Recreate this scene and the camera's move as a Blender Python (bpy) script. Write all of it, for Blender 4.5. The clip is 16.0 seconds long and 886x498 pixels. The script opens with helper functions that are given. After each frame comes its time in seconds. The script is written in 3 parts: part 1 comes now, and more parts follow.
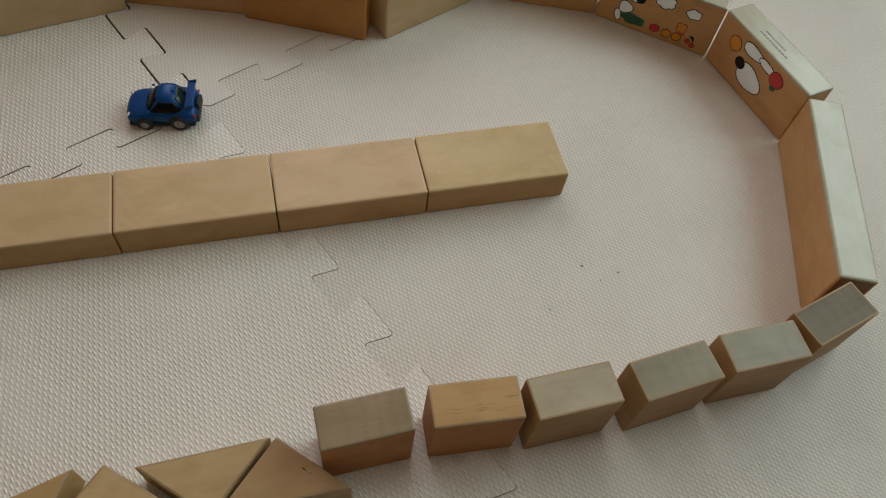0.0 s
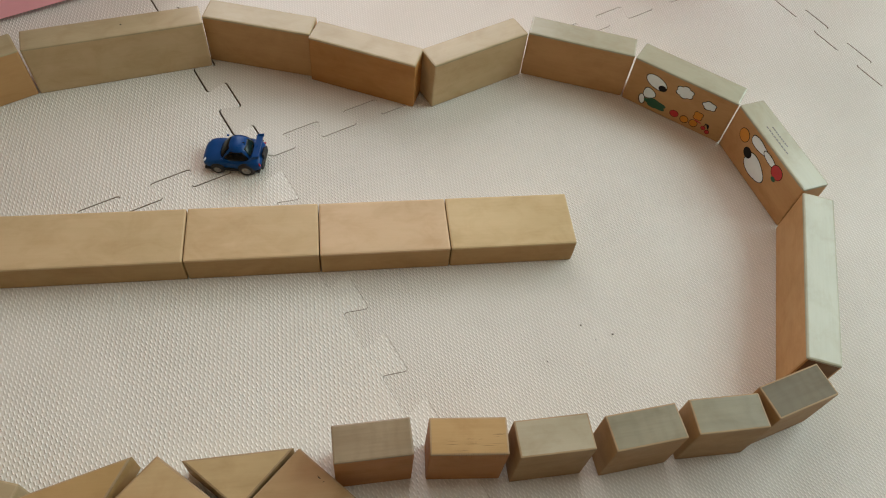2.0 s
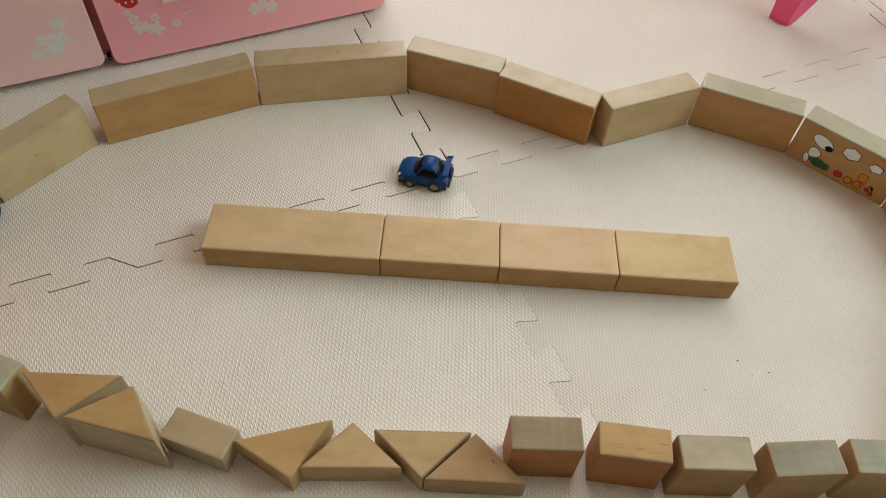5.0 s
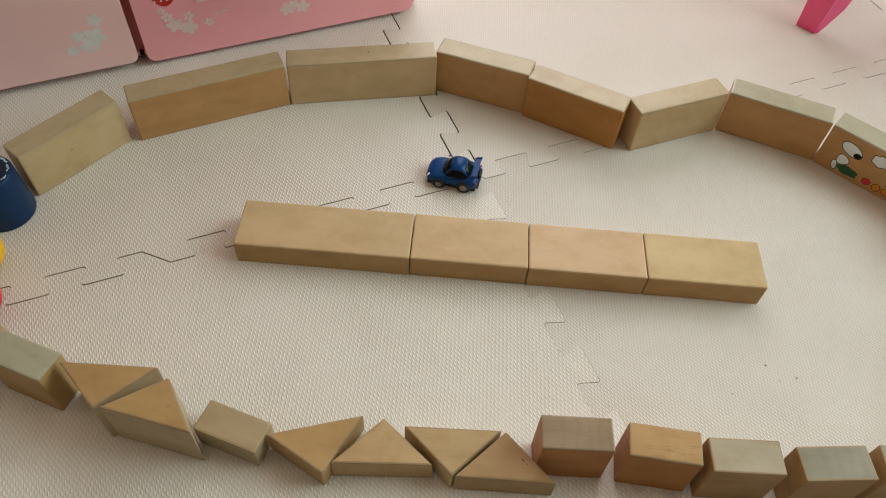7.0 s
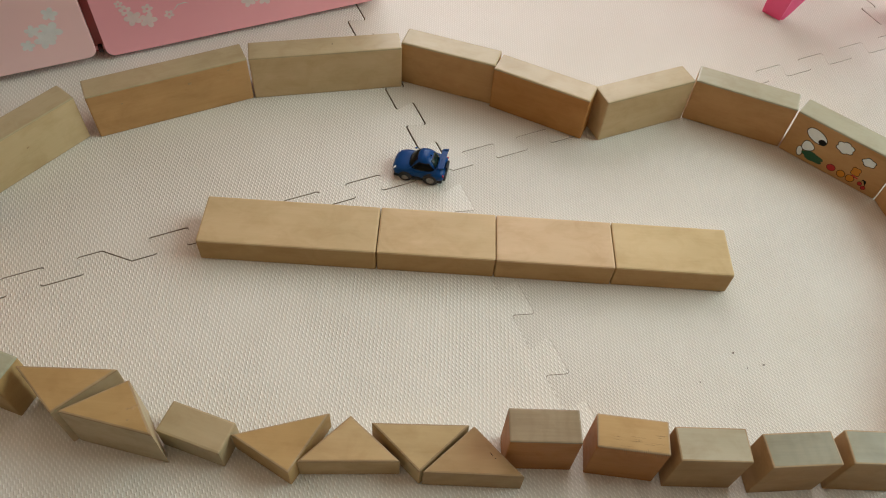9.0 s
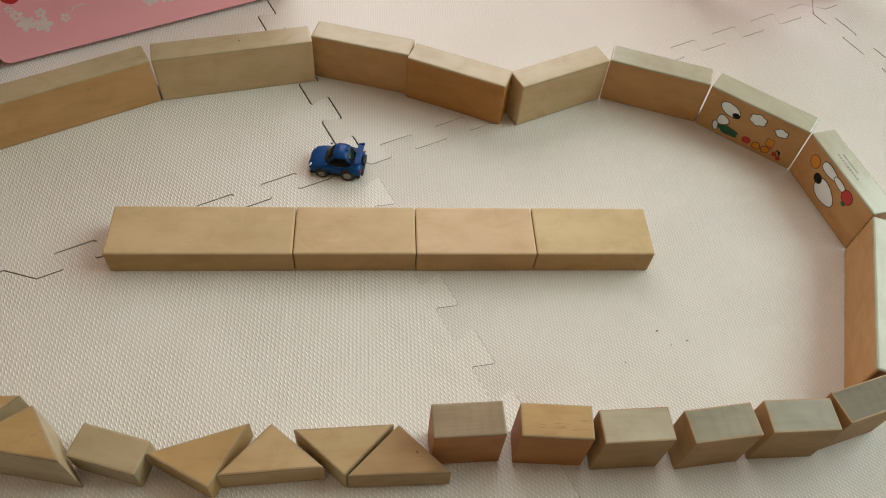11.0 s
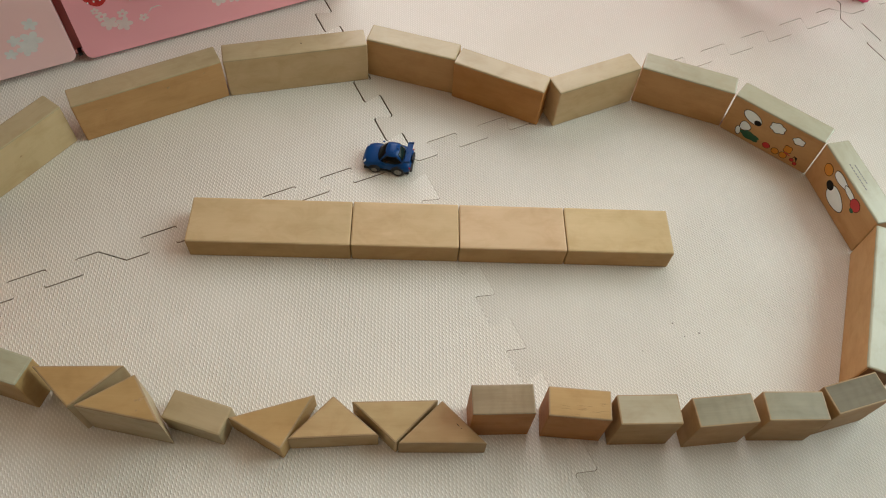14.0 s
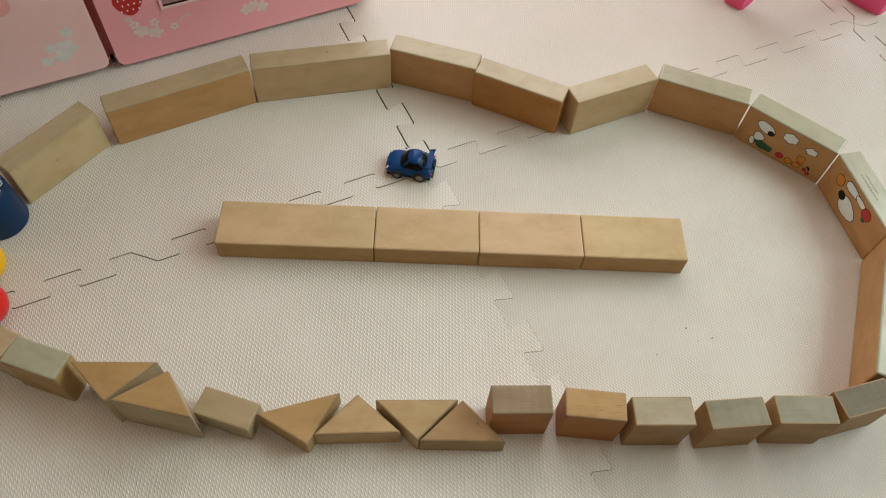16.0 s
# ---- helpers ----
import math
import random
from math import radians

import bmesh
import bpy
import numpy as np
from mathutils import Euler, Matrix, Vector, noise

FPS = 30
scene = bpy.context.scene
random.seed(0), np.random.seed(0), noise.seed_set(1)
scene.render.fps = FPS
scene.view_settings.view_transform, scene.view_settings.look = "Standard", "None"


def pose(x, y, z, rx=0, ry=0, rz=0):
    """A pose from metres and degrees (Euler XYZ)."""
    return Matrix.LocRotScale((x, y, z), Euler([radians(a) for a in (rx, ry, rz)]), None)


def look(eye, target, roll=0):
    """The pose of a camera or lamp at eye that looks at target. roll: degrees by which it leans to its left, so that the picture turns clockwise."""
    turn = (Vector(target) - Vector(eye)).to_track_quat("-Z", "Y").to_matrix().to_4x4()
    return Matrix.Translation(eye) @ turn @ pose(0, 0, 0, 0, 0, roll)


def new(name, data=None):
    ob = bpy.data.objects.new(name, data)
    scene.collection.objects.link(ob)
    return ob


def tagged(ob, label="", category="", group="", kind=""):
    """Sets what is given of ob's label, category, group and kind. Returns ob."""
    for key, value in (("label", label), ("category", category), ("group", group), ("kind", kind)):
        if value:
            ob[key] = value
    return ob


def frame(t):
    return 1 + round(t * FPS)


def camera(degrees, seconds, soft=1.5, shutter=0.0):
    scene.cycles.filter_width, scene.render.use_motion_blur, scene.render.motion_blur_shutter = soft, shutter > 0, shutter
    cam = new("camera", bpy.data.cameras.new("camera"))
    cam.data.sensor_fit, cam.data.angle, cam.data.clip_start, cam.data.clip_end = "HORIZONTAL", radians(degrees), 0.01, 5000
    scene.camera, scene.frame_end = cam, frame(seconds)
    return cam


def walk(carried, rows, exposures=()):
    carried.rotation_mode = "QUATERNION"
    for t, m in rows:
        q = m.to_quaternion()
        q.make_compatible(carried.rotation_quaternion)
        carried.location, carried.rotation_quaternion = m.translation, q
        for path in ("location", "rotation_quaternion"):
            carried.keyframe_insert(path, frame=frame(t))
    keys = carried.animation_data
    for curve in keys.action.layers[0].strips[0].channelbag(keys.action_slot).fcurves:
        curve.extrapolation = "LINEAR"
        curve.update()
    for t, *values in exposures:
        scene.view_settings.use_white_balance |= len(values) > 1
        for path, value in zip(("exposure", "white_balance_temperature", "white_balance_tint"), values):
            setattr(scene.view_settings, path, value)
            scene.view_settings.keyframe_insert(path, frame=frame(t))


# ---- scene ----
cam = camera(61.25, 16.0, soft=1.1)
PATH = [
    (0, (0.2799, -0.3106, 0.4620), (0.4712, 0.1947, -0.3794), 9.41),
    (0.5, (0.3028, -0.3349, 0.5264), (0.4415, 0.1806, -0.3192), 7.48),
    (1, (0.3007, -0.3422, 0.5348), (0.4223, 0.1573, -0.3229), 7.75),
    (1.5, (0.2997, -0.3400, 0.5439), (0.4267, 0.1718, -0.3058), 8.20),
    (2, (0.2933, -0.3404, 0.5430), (0.4200, 0.2062, -0.2848), 8.11),
    (2.5, (0.2913, -0.3467, 0.5553), (0.3863, 0.2358, -0.2520), 4.44),
    (3, (0.2821, -0.3622, 0.5621), (0.3609, 0.2320, -0.2383), 4.13),
    (3.5, (0.2566, -0.3776, 0.5639), (0.3039, 0.2158, -0.2395), 4.06),
    (4, (0.2367, -0.3872, 0.5661), (0.2542, 0.2104, -0.2355), 3.53),
    (4.5, (0.2240, -0.3928, 0.5707), (0.2365, 0.2077, -0.2289), 4.08),
    (5, (0.2166, -0.3974, 0.5715), (0.2196, 0.2075, -0.2248), 4.00),
    (5.2, (0.2081, -0.4031, 0.5700), (0.2104, 0.2080, -0.2215), 4.39),
    (7.3, (0.1980, -0.4045, 0.5729), (0.1882, 0.2020, -0.2222), 4.05),
    (7.5, (0.2016, -0.4023, 0.5709), (0.1957, 0.2018, -0.2260), 4.21),
    (8, (0.2006, -0.4029, 0.5726), (0.1892, 0.1963, -0.2279), 3.72),
    (8.5, (0.2031, -0.4017, 0.5700), (0.1995, 0.1967, -0.2312), 4.06),
    (9, (0.2096, -0.3980, 0.5691), (0.2282, 0.2021, -0.2307), 5.16),
    (9.5, (0.2181, -0.3940, 0.5671), (0.2570, 0.2038, -0.2336), 5.89),
    (10, (0.2267, -0.3889, 0.5655), (0.2863, 0.2027, -0.2385), 6.45),
    (10.2, (0.2296, -0.3866, 0.5648), (0.2974, 0.2030, -0.2401), 6.58),
    (12.3, (0.2536, -0.3876, 0.5699), (0.3385, 0.1977, -0.2364), 6.40),
    (12.5, (0.2482, -0.3875, 0.5732), (0.3351, 0.1969, -0.2336), 6.77),
    (13, (0.2387, -0.3877, 0.5987), (0.2954, 0.1916, -0.2145), 4.55),
    (13.5, (0.2257, -0.3938, 0.6280), (0.2726, 0.1568, -0.2054), 4.92),
    (14, (0.2203, -0.4000, 0.6525), (0.2659, 0.1365, -0.1902), 5.63),
    (14.5, (0.2199, -0.4084, 0.6641), (0.2601, 0.1236, -0.1817), 5.43),
    (15, (0.2157, -0.4113, 0.6735), (0.2543, 0.1216, -0.1717), 5.35),
    (15.5, (0.2128, -0.4126, 0.6745), (0.2447, 0.1234, -0.1692), 4.82),
    (16, (0.2083, -0.4116, 0.6727), (0.2407, 0.1281, -0.1685), 5.05),
]
EXPOSURES = [(0, -1.2, 6900, 13), (0.5, -1.17, 6900, 13), (1, -1.02, 6900, 13), (1.5, -0.92, 6900, 13), (2, -0.78, 6900, 13), (2.5, -0.69, 6950, 13), (3, -0.66, 7050, 13), (3.5, -0.64, 7080, 13), (16, -0.64, 7080, 13)]
walk(cam, [(t, look(eye, target, roll)) for t, eye, target, roll in PATH], EXPOSURES)

# ---- world, window light, exposure ----
world = bpy.data.worlds.new("world")
scene.world = world
world.use_nodes = True
wn = world.node_tree.nodes
sky = wn.new("ShaderNodeTexSky")
sky.sky_type, sky.sun_disc = "NISHITA", False
sky.sun_elevation, sky.sun_rotation = radians(38), radians(40)
world.node_tree.links.new(sky.outputs[0], wn["Background"].inputs[0])
wn["Background"].inputs[1].default_value = 0.08

ROOM = (-1.7, 1.7, -1.05, 1.55, 2.4)           # x0, x1, y0, y1, height
WIN = (-0.40, 1.00, 0.45, 2.15)               # window in the back wall: x0, x1, z0, z1
WIN2 = (-0.32, 1.13, 0.55, 2.05)              # window in the side wall: y0, y1, z0, z1


def window_light(name, place, target, sx, sy, watts, colour):
    data = bpy.data.lights.new(name, "AREA")
    data.shape, data.size, data.size_y, data.energy, data.color = "RECTANGLE", sx, sy, watts, colour
    ob = new(name, data)
    ob.matrix_world = look(place, target)
    return ob


window_light("window_daylight", (0.30, 1.57, 1.30), (0.30, 0.0, 1.30), 1.32, 1.62, 38.5, (0.915, 0.915, 0.975))
window_light("side_window_daylight", (1.72, 0.405, 1.30), (0.0, 0.405, 1.30), 1.37, 1.42, 54, (0.73, 0.955, 0.995))


# ---- materials ----
def nodes_of(name, rough=0.5, metal=0.0, spec=0.5):
    m = bpy.data.materials.new(name)
    m.use_nodes = True
    nt = m.node_tree
    b = nt.nodes["Principled BSDF"]
    b.inputs["Roughness"].default_value = rough
    b.inputs["Metallic"].default_value = metal
    b.inputs["Specular IOR Level"].default_value = spec
    return m, nt, b


def coords(nt, scale, spread=0.0):
    """Object coordinates, scaled, shifted by a random step for each object."""
    tc = nt.nodes.new("ShaderNodeTexCoord")
    mp = nt.nodes.new("ShaderNodeMapping")
    mp.inputs["Scale"].default_value = scale
    src = tc.outputs["Object"]
    if spread:
        info = nt.nodes.new("ShaderNodeObjectInfo")
        mul = nt.nodes.new("ShaderNodeMath")
        mul.operation = "MULTIPLY"
        mul.inputs[1].default_value = spread
        nt.links.new(info.outputs["Random"], mul.inputs[0])
        add = nt.nodes.new("ShaderNodeVectorMath")
        add.operation = "ADD"
        nt.links.new(src, add.inputs[0])
        nt.links.new(mul.outputs[0], add.inputs[1])
        src = add.outputs[0]
    nt.links.new(src, mp.inputs["Vector"])
    return mp.outputs[0]


def noise_tex(nt, vec, scale, detail=3.0, rough=0.55, distort=0.0):
    n = nt.nodes.new("ShaderNodeTexNoise")
    n.inputs["Scale"].default_value = scale
    n.inputs["Detail"].default_value = detail
    n.inputs["Roughness"].default_value = rough
    n.inputs["Distortion"].default_value = distort
    nt.links.new(vec, n.inputs["Vector"])
    return n.outputs["Fac"]


def ramp(nt, fac, stops):
    r = nt.nodes.new("ShaderNodeValToRGB")
    while len(r.color_ramp.elements) < len(stops):
        r.color_ramp.elements.new(0.5)
    for e, (p, c) in zip(r.color_ramp.elements, stops):
        e.position, e.color = p, (*c, 1)
    nt.links.new(fac, r.inputs[0])
    return r.outputs[0]


def mixed(nt, kind, fac, a, b):
    m = nt.nodes.new("ShaderNodeMix")
    m.data_type, m.blend_type = "RGBA", kind
    if isinstance(fac, float):
        m.inputs[0].default_value = fac
    else:
        nt.links.new(fac, m.inputs[0])
    nt.links.new(a, m.inputs[6])
    nt.links.new(b, m.inputs[7])
    return m.outputs[2]


def bumped(nt, b, height, strength, distance):
    bp = nt.nodes.new("ShaderNodeBump")
    bp.inputs["Strength"].default_value = strength
    bp.inputs["Distance"].default_value = distance
    nt.links.new(height, bp.inputs["Height"])
    nt.links.new(bp.outputs[0], b.inputs["Normal"])


def math_node(nt, op, a, b=None):
    m = nt.nodes.new("ShaderNodeMath")
    m.operation = op
    for i, v in enumerate((a, b)):
        if v is None:
            continue
        if isinstance(v, (int, float)):
            m.inputs[i].default_value = v
        else:
            nt.links.new(v, m.inputs[i])
    return m.outputs[0]


def wood(name, pale, dark, rough=0.55, rings=False, coat=0.12):
    m, nt, b = nodes_of(name, rough, 0.0, 0.25)
    fine = noise_tex(nt, coords(nt, (25, 600, 600), 3.7), 1.0, 4.0, 0.6)
    wide = noise_tex(nt, coords(nt, (14, 50, 50), 5.3), 1.0, 3.0, 0.5, 0.5)
    blot = noise_tex(nt, coords(nt, (34, 48, 48), 9.1), 1.0, 5.0, 0.65, 0.5)
    smear = noise_tex(nt, coords(nt, (11, 16, 16), 17.3), 1.0, 2.0, 0.5)
    grain = math_node(nt, "ADD", math_node(nt, "MULTIPLY", fine, 0.30), math_node(nt, "MULTIPLY", wide, 0.70))
    col = ramp(nt, grain, [(0.25, dark), (0.70, pale)])
    if rings:
        w = nt.nodes.new("ShaderNodeTexWave")
        w.wave_type, w.rings_direction = "RINGS", "Y"
        w.inputs["Scale"].default_value = 75
        w.inputs["Distortion"].default_value = 3.0
        w.inputs["Detail"].default_value = 2.0
        nt.links.new(coords(nt, (1, 1, 1), 0.09), w.inputs["Vector"])
        col = mixed(nt, "MULTIPLY", 0.12, col, ramp(nt, w.outputs["Fac"], [(0.0, (0.55, 0.5, 0.45)), (0.6, (1, 1, 1))]))
    tone = ramp(nt, blot, [(0.30, (0.76, 0.68, 0.58)), (0.56, (1, 1, 1))])
    worn_tone = ramp(nt, smear, [(0.36, (0.86, 0.86, 0.80)), (0.62, (1, 0.99, 0.97))])
    col = mixed(nt, "MULTIPLY", 0.6, col, worn_tone)
    info = nt.nodes.new("ShaderNodeObjectInfo")
    own = ramp(nt, info.outputs["Random"], [(0.0, (0.97, 0.97, 0.935)), (0.5, (1, 0.98, 0.96)), (1.0, (1, 0.955, 0.91))])
    col = mixed(nt, "MULTIPLY", 0.8, col, own)
    nt.links.new(mixed(nt, "MULTIPLY", 0.45, col, tone), b.inputs["Base Color"])
    nt.links.new(ramp(nt, blot, [(0.3, (rough + 0.12,) * 3), (0.7, (rough - 0.06,) * 3)]), b.inputs["Roughness"])
    bumped(nt, b, grain, 0.10, 0.0004)
    b.inputs["Coat Weight"].default_value = coat
    b.inputs["Coat Roughness"].default_value = 0.26
    b.inputs["Coat IOR"].default_value = 1.55
    return m


def plain(name, colour, rough=0.4, vary=0.08, scale=60.0, metal=0.0, bump=0.0, coat=0.0, spec=0.5):
    m, nt, b = nodes_of(name, rough, metal, spec)
    n = noise_tex(nt, coords(nt, (1, 1, 1), 2.0), scale, 4.0)
    lo = tuple(c * (1 - vary) for c in colour)
    hi = tuple(min(1.0, c * (1 + vary)) for c in colour)
    nt.links.new(ramp(nt, n, [(0.3, lo), (0.7, hi)]), b.inputs["Base Color"])
    nt.links.new(ramp(nt, n, [(0.3, (rough * 0.85,) * 3), (0.7, (min(1, rough * 1.2),) * 3)]), b.inputs["Roughness"])
    if bump:
        bumped(nt, b, n, bump, 0.0005)
    b.inputs["Coat Weight"].default_value = coat
    b.inputs["Coat Roughness"].default_value = 0.12
    return m


def foam(name, colour, step_u=0.00180, step_v=0.0039, relief=0.7):
    """Cream foam with the pressed, staggered rice-grain relief of puzzle mats, rubbed flat in places."""
    m, nt, b = nodes_of(name, 0.46, 0.0, 0.45)
    tc = nt.nodes.new("ShaderNodeTexCoord")
    sp = nt.nodes.new("ShaderNodeSeparateXYZ")
    warp = noise_tex(nt, coords(nt, (1, 1, 1), 1.0), 75.0, 2.0)
    nt.links.new(tc.outputs["Object"], sp.inputs[0])
    jit = math_node(nt, "MULTIPLY", math_node(nt, "SUBTRACT", warp, 0.5), 0.0017)
    u = math_node(nt, "ADD", sp.outputs[0], jit)
    v = math_node(nt, "ADD", sp.outputs[1], jit)
    su = math_node(nt, "SINE", math_node(nt, "MULTIPLY", u, math.pi / step_u))
    sv = math_node(nt, "SINE", math_node(nt, "MULTIPLY", v, math.pi / step_v))
    thin = math_node(nt, "MULTIPLY", su, math_node(nt, "ABSOLUTE", su))
    full = math_node(nt, "MINIMUM", math_node(nt, "MAXIMUM", math_node(nt, "MULTIPLY", sv, 1.7), -1.0), 1.0)
    weave = math_node(nt, "MAXIMUM", math_node(nt, "MULTIPLY", thin, full), 0.0)
    worn_down = noise_tex(nt, coords(nt, (1, 1, 1), 2.0), 9.0, 3.0, 0.6)
    keep = ramp(nt, worn_down, [(0.30, (0.45,) * 3), (0.62, (1.0,) * 3)])
    h = math_node(nt, "MULTIPLY", weave, keep)
    h = math_node(nt, "ADD", h, math_node(nt, "MULTIPLY", noise_tex(nt, coords(nt, (1, 1, 1), 1.0), 900.0, 2.0), 0.12))
    stain = noise_tex(nt, coords(nt, (1, 1, 1), 4.0), 7.0, 4.0, 0.6)
    lo = tuple(c * k for c, k in zip(colour, (0.94, 0.925, 0.90)))
    base = ramp(nt, stain, [(0.3, lo), (0.7, colour)])
    # ridges lighter, ground darker: highlight and shade of the relief put into colour
    relief_shade = ramp(nt, weave, [(0.0, (0.84, 0.83, 0.81)), (0.55, (1, 1, 1))])
    nt.links.new(mixed(nt, "MULTIPLY", 0.9, base, relief_shade), b.inputs["Base Color"])
    bumped(nt, b, h, relief, 0.0009)
    return m


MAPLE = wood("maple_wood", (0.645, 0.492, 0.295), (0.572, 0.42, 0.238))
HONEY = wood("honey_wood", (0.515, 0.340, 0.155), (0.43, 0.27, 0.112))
ALDER = wood("alder_wood", (0.56, 0.285, 0.090), (0.45, 0.21, 0.058), 0.55, False, 0.12)
ENDGRAIN = wood("grey_end_grain", (0.35, 0.272, 0.172), (0.245, 0.185, 0.112), 0.45, True, 0.35)
PALE_END = wood("pale_grey_end_grain", (0.30, 0.28, 0.19), (0.215, 0.195, 0.13), 0.45, True, 0.4)
SMOKY = wood("smoky_end_grain", (0.19, 0.17, 0.115), (0.135, 0.115, 0.075), 0.6, True, 0.08)
# paler, greyer tops of blocks: window sheen worked into the wood colour
SHEEN_PALE = wood("sheened_pale_top", (0.52, 0.437, 0.28), (0.43, 0.352, 0.212), 0.42, False, 0.5)
SHEEN_GREY = wood("sheened_grey_top", (0.45, 0.46, 0.345), (0.38, 0.38, 0.28), 0.38, False, 0.7)
AMBER = wood("amber_wood", (0.61, 0.37, 0.168), (0.52, 0.295, 0.122))
SAWN = wood("sawn_grey_wood", (0.55, 0.435, 0.278), (0.45, 0.35, 0.215), 0.5, False, 0.25)
# sides of the near half blocks: brown wood with their shade worked in
SHADED_BROWN = wood("shaded_brown_wood", (0.50, 0.225, 0.070), (0.38, 0.155, 0.043), 0.6, False, 0.10)
SHADED_TAN = wood("shaded_tan_wood", (0.47, 0.295, 0.138), (0.37, 0.215, 0.095), 0.6, False, 0.10)
EDGE = wood("worn_edge_wood", (0.47, 0.345, 0.205), (0.31, 0.205, 0.11), 0.55, False, 0.1)
WHEAT = wood("wheat_wood", (0.575, 0.425, 0.235), (0.495, 0.35, 0.18))
NUT = wood("nut_brown_wood", (0.47, 0.325, 0.172), (0.38, 0.245, 0.12), 0.6, False, 0.08)
ASHY = wood("ash_grey_wood", (0.48, 0.425, 0.315), (0.40, 0.35, 0.245), 0.45, False, 0.4)
OLIVE = wood("olive_grey_wood", (0.485, 0.39, 0.242), (0.40, 0.315, 0.188), 0.5, False, 0.3)
SHADED_END = wood("shaded_brown_end_grain", (0.26, 0.145, 0.075), (0.18, 0.095, 0.045), 0.6, True, 0.05)
ROSY = wood("rosy_maple_wood", (0.655, 0.486, 0.305), (0.582, 0.416, 0.25))
STRAW = wood("straw_maple_wood", (0.63, 0.49, 0.28), (0.555, 0.418, 0.225))
FOAM = foam("cream_foam", (0.85, 0.84, 0.78))
FOAM_B = foam("cream_foam_crosswise", (0.775, 0.755, 0.69), 0.00155, 0.0034, 0.7)
FOAM_C = foam("cream_foam_worn", (0.745, 0.725, 0.66), 0.00155, 0.0034, 0.3)
FOAM_CUT = plain("dark_cut_foam", (0.33, 0.26, 0.19), 0.9, 0.2, 80.0, spec=0.1)
SUBFLOOR = plain("subfloor_wood", (0.24, 0.14, 0.07), 0.5, 0.2, 12.0, bump=0.2)
WALL = plain("wall_paper", (0.62, 0.46, 0.355), 0.8, 0.03, 30.0, bump=0.2)
BRIGHT = plain("bounce_wall_paint", (0.90, 0.77, 0.665), 0.8, 0.03, 30.0, bump=0.2)
DARKWALL = plain("light_soaking_wall", (0.085, 0.075, 0.06), 0.6, 0.12, 12.0, bump=0.2)
CEIL = plain("ceiling_paint", (0.60, 0.46, 0.37), 0.85, 0.02, 30.0)
PINK = plain("pink_lacquer", (0.99, 0.435, 0.485), 0.35, 0.03, 9.0, coat=0.35)
PALE = plain("pale_trim_glare_lacquer", (0.96, 0.64, 0.63), 0.30, 0.04, 7.0, coat=0.5)
ROSE = plain("dark_rose_lacquer", (0.50, 0.13, 0.13), 0.4, 0.08, 20.0)
HOTPINK = plain("hot_pink_plastic", (0.93, 0.10, 0.28), 0.32, 0.05, 25.0, coat=0.2)
MAUVE = plain("mauve_panel", (0.42, 0.24, 0.26), 0.25, 0.15, 14.0, coat=0.4)
WHITE = plain("white_print", (0.86, 0.97, 0.97), 0.45, 0.05, 80.0)
BLUSH = plain("faded_red_print", (0.90, 0.42, 0.42), 0.35, 0.06, 90.0)
ICE = plain("pale_ice_print", (0.80, 0.80, 0.78), 0.35, 0.06, 90.0)
MINT = plain("pale_mint_print", (0.84, 0.68, 0.65), 0.35, 0.06, 90.0)
INK = plain("black_ink", (0.012, 0.011, 0.010), 0.6, 0.2, 80.0, spec=0.15)
GREY_INK = plain("grey_ink", (0.16, 0.15, 0.14), 0.5, 0.2, 200.0)
GREEN = plain("green_print", (0.012, 0.10, 0.045), 0.45, 0.12, 90.0)
RED = plain("red_print", (0.56, 0.03, 0.03), 0.4, 0.08, 90.0)
ORANGE = plain("orange_print", (0.66, 0.26, 0.02), 0.4, 0.08, 90.0)
BLUE = plain("blue_car_paint", (0.0003, 0.052, 0.195), 0.30, 0.08, 60.0, coat=0.05, spec=0.18)
GLASS = plain("smoked_window", (0.002, 0.003, 0.004), 0.22, 0.2, 60.0, spec=0.18)
REAR_GLASS = plain("green_rear_window", (0.006, 0.022, 0.020), 0.2, 0.2, 60.0, spec=0.3)
TYRE = plain("black_rubber", (0.016, 0.016, 0.017), 0.65, 0.2, 200.0)
RIM = plain("grey_rim", (0.30, 0.29, 0.27), 0.35, 0.1, 150.0, metal=0.5)
LAMP = plain("headlamp", (0.72, 0.76, 0.80), 0.15, 0.03, 80.0, coat=0.5)
TAIL = plain("tail_lamp", (0.42, 0.02, 0.03), 0.25, 0.1, 80.0)
NAVY = plain("navy_plastic", (0.001, 0.027, 0.088), 0.45, 0.15, 40.0, spec=0.25)
SCUFF = plain("scuffed_white", (0.42, 0.60, 0.66), 0.6, 0.3, 300.0)
YELLOW = plain("yellow_plastic", (0.92, 0.50, 0.004), 0.35, 0.06, 40.0)
REDP = plain("red_plastic", (0.74, 0.008, 0.010), 0.35, 0.06, 40.0)
CRUMB = plain("dark_crumb", (0.11, 0.085, 0.06), 0.9, 0.3, 500.0)
METAL = plain("dark_hinge", (0.03, 0.02, 0.02), 0.4, 0.2, 90.0, metal=0.4)
FRAMEW = plain("window_frame_white", (0.80, 0.80, 0.78), 0.4, 0.03, 30.0)


# ---- mesh helpers ----
def mesh_of(name, bm, material, smooth=False):
    bmesh.ops.recalc_face_normals(bm, faces=bm.faces)
    me = bpy.data.meshes.new(name)
    bm.to_mesh(me)
    bm.free()
    me.materials.append(material)
    if smooth:
        me.polygons.foreach_set("use_smooth", [True] * len(me.polygons))
    return me


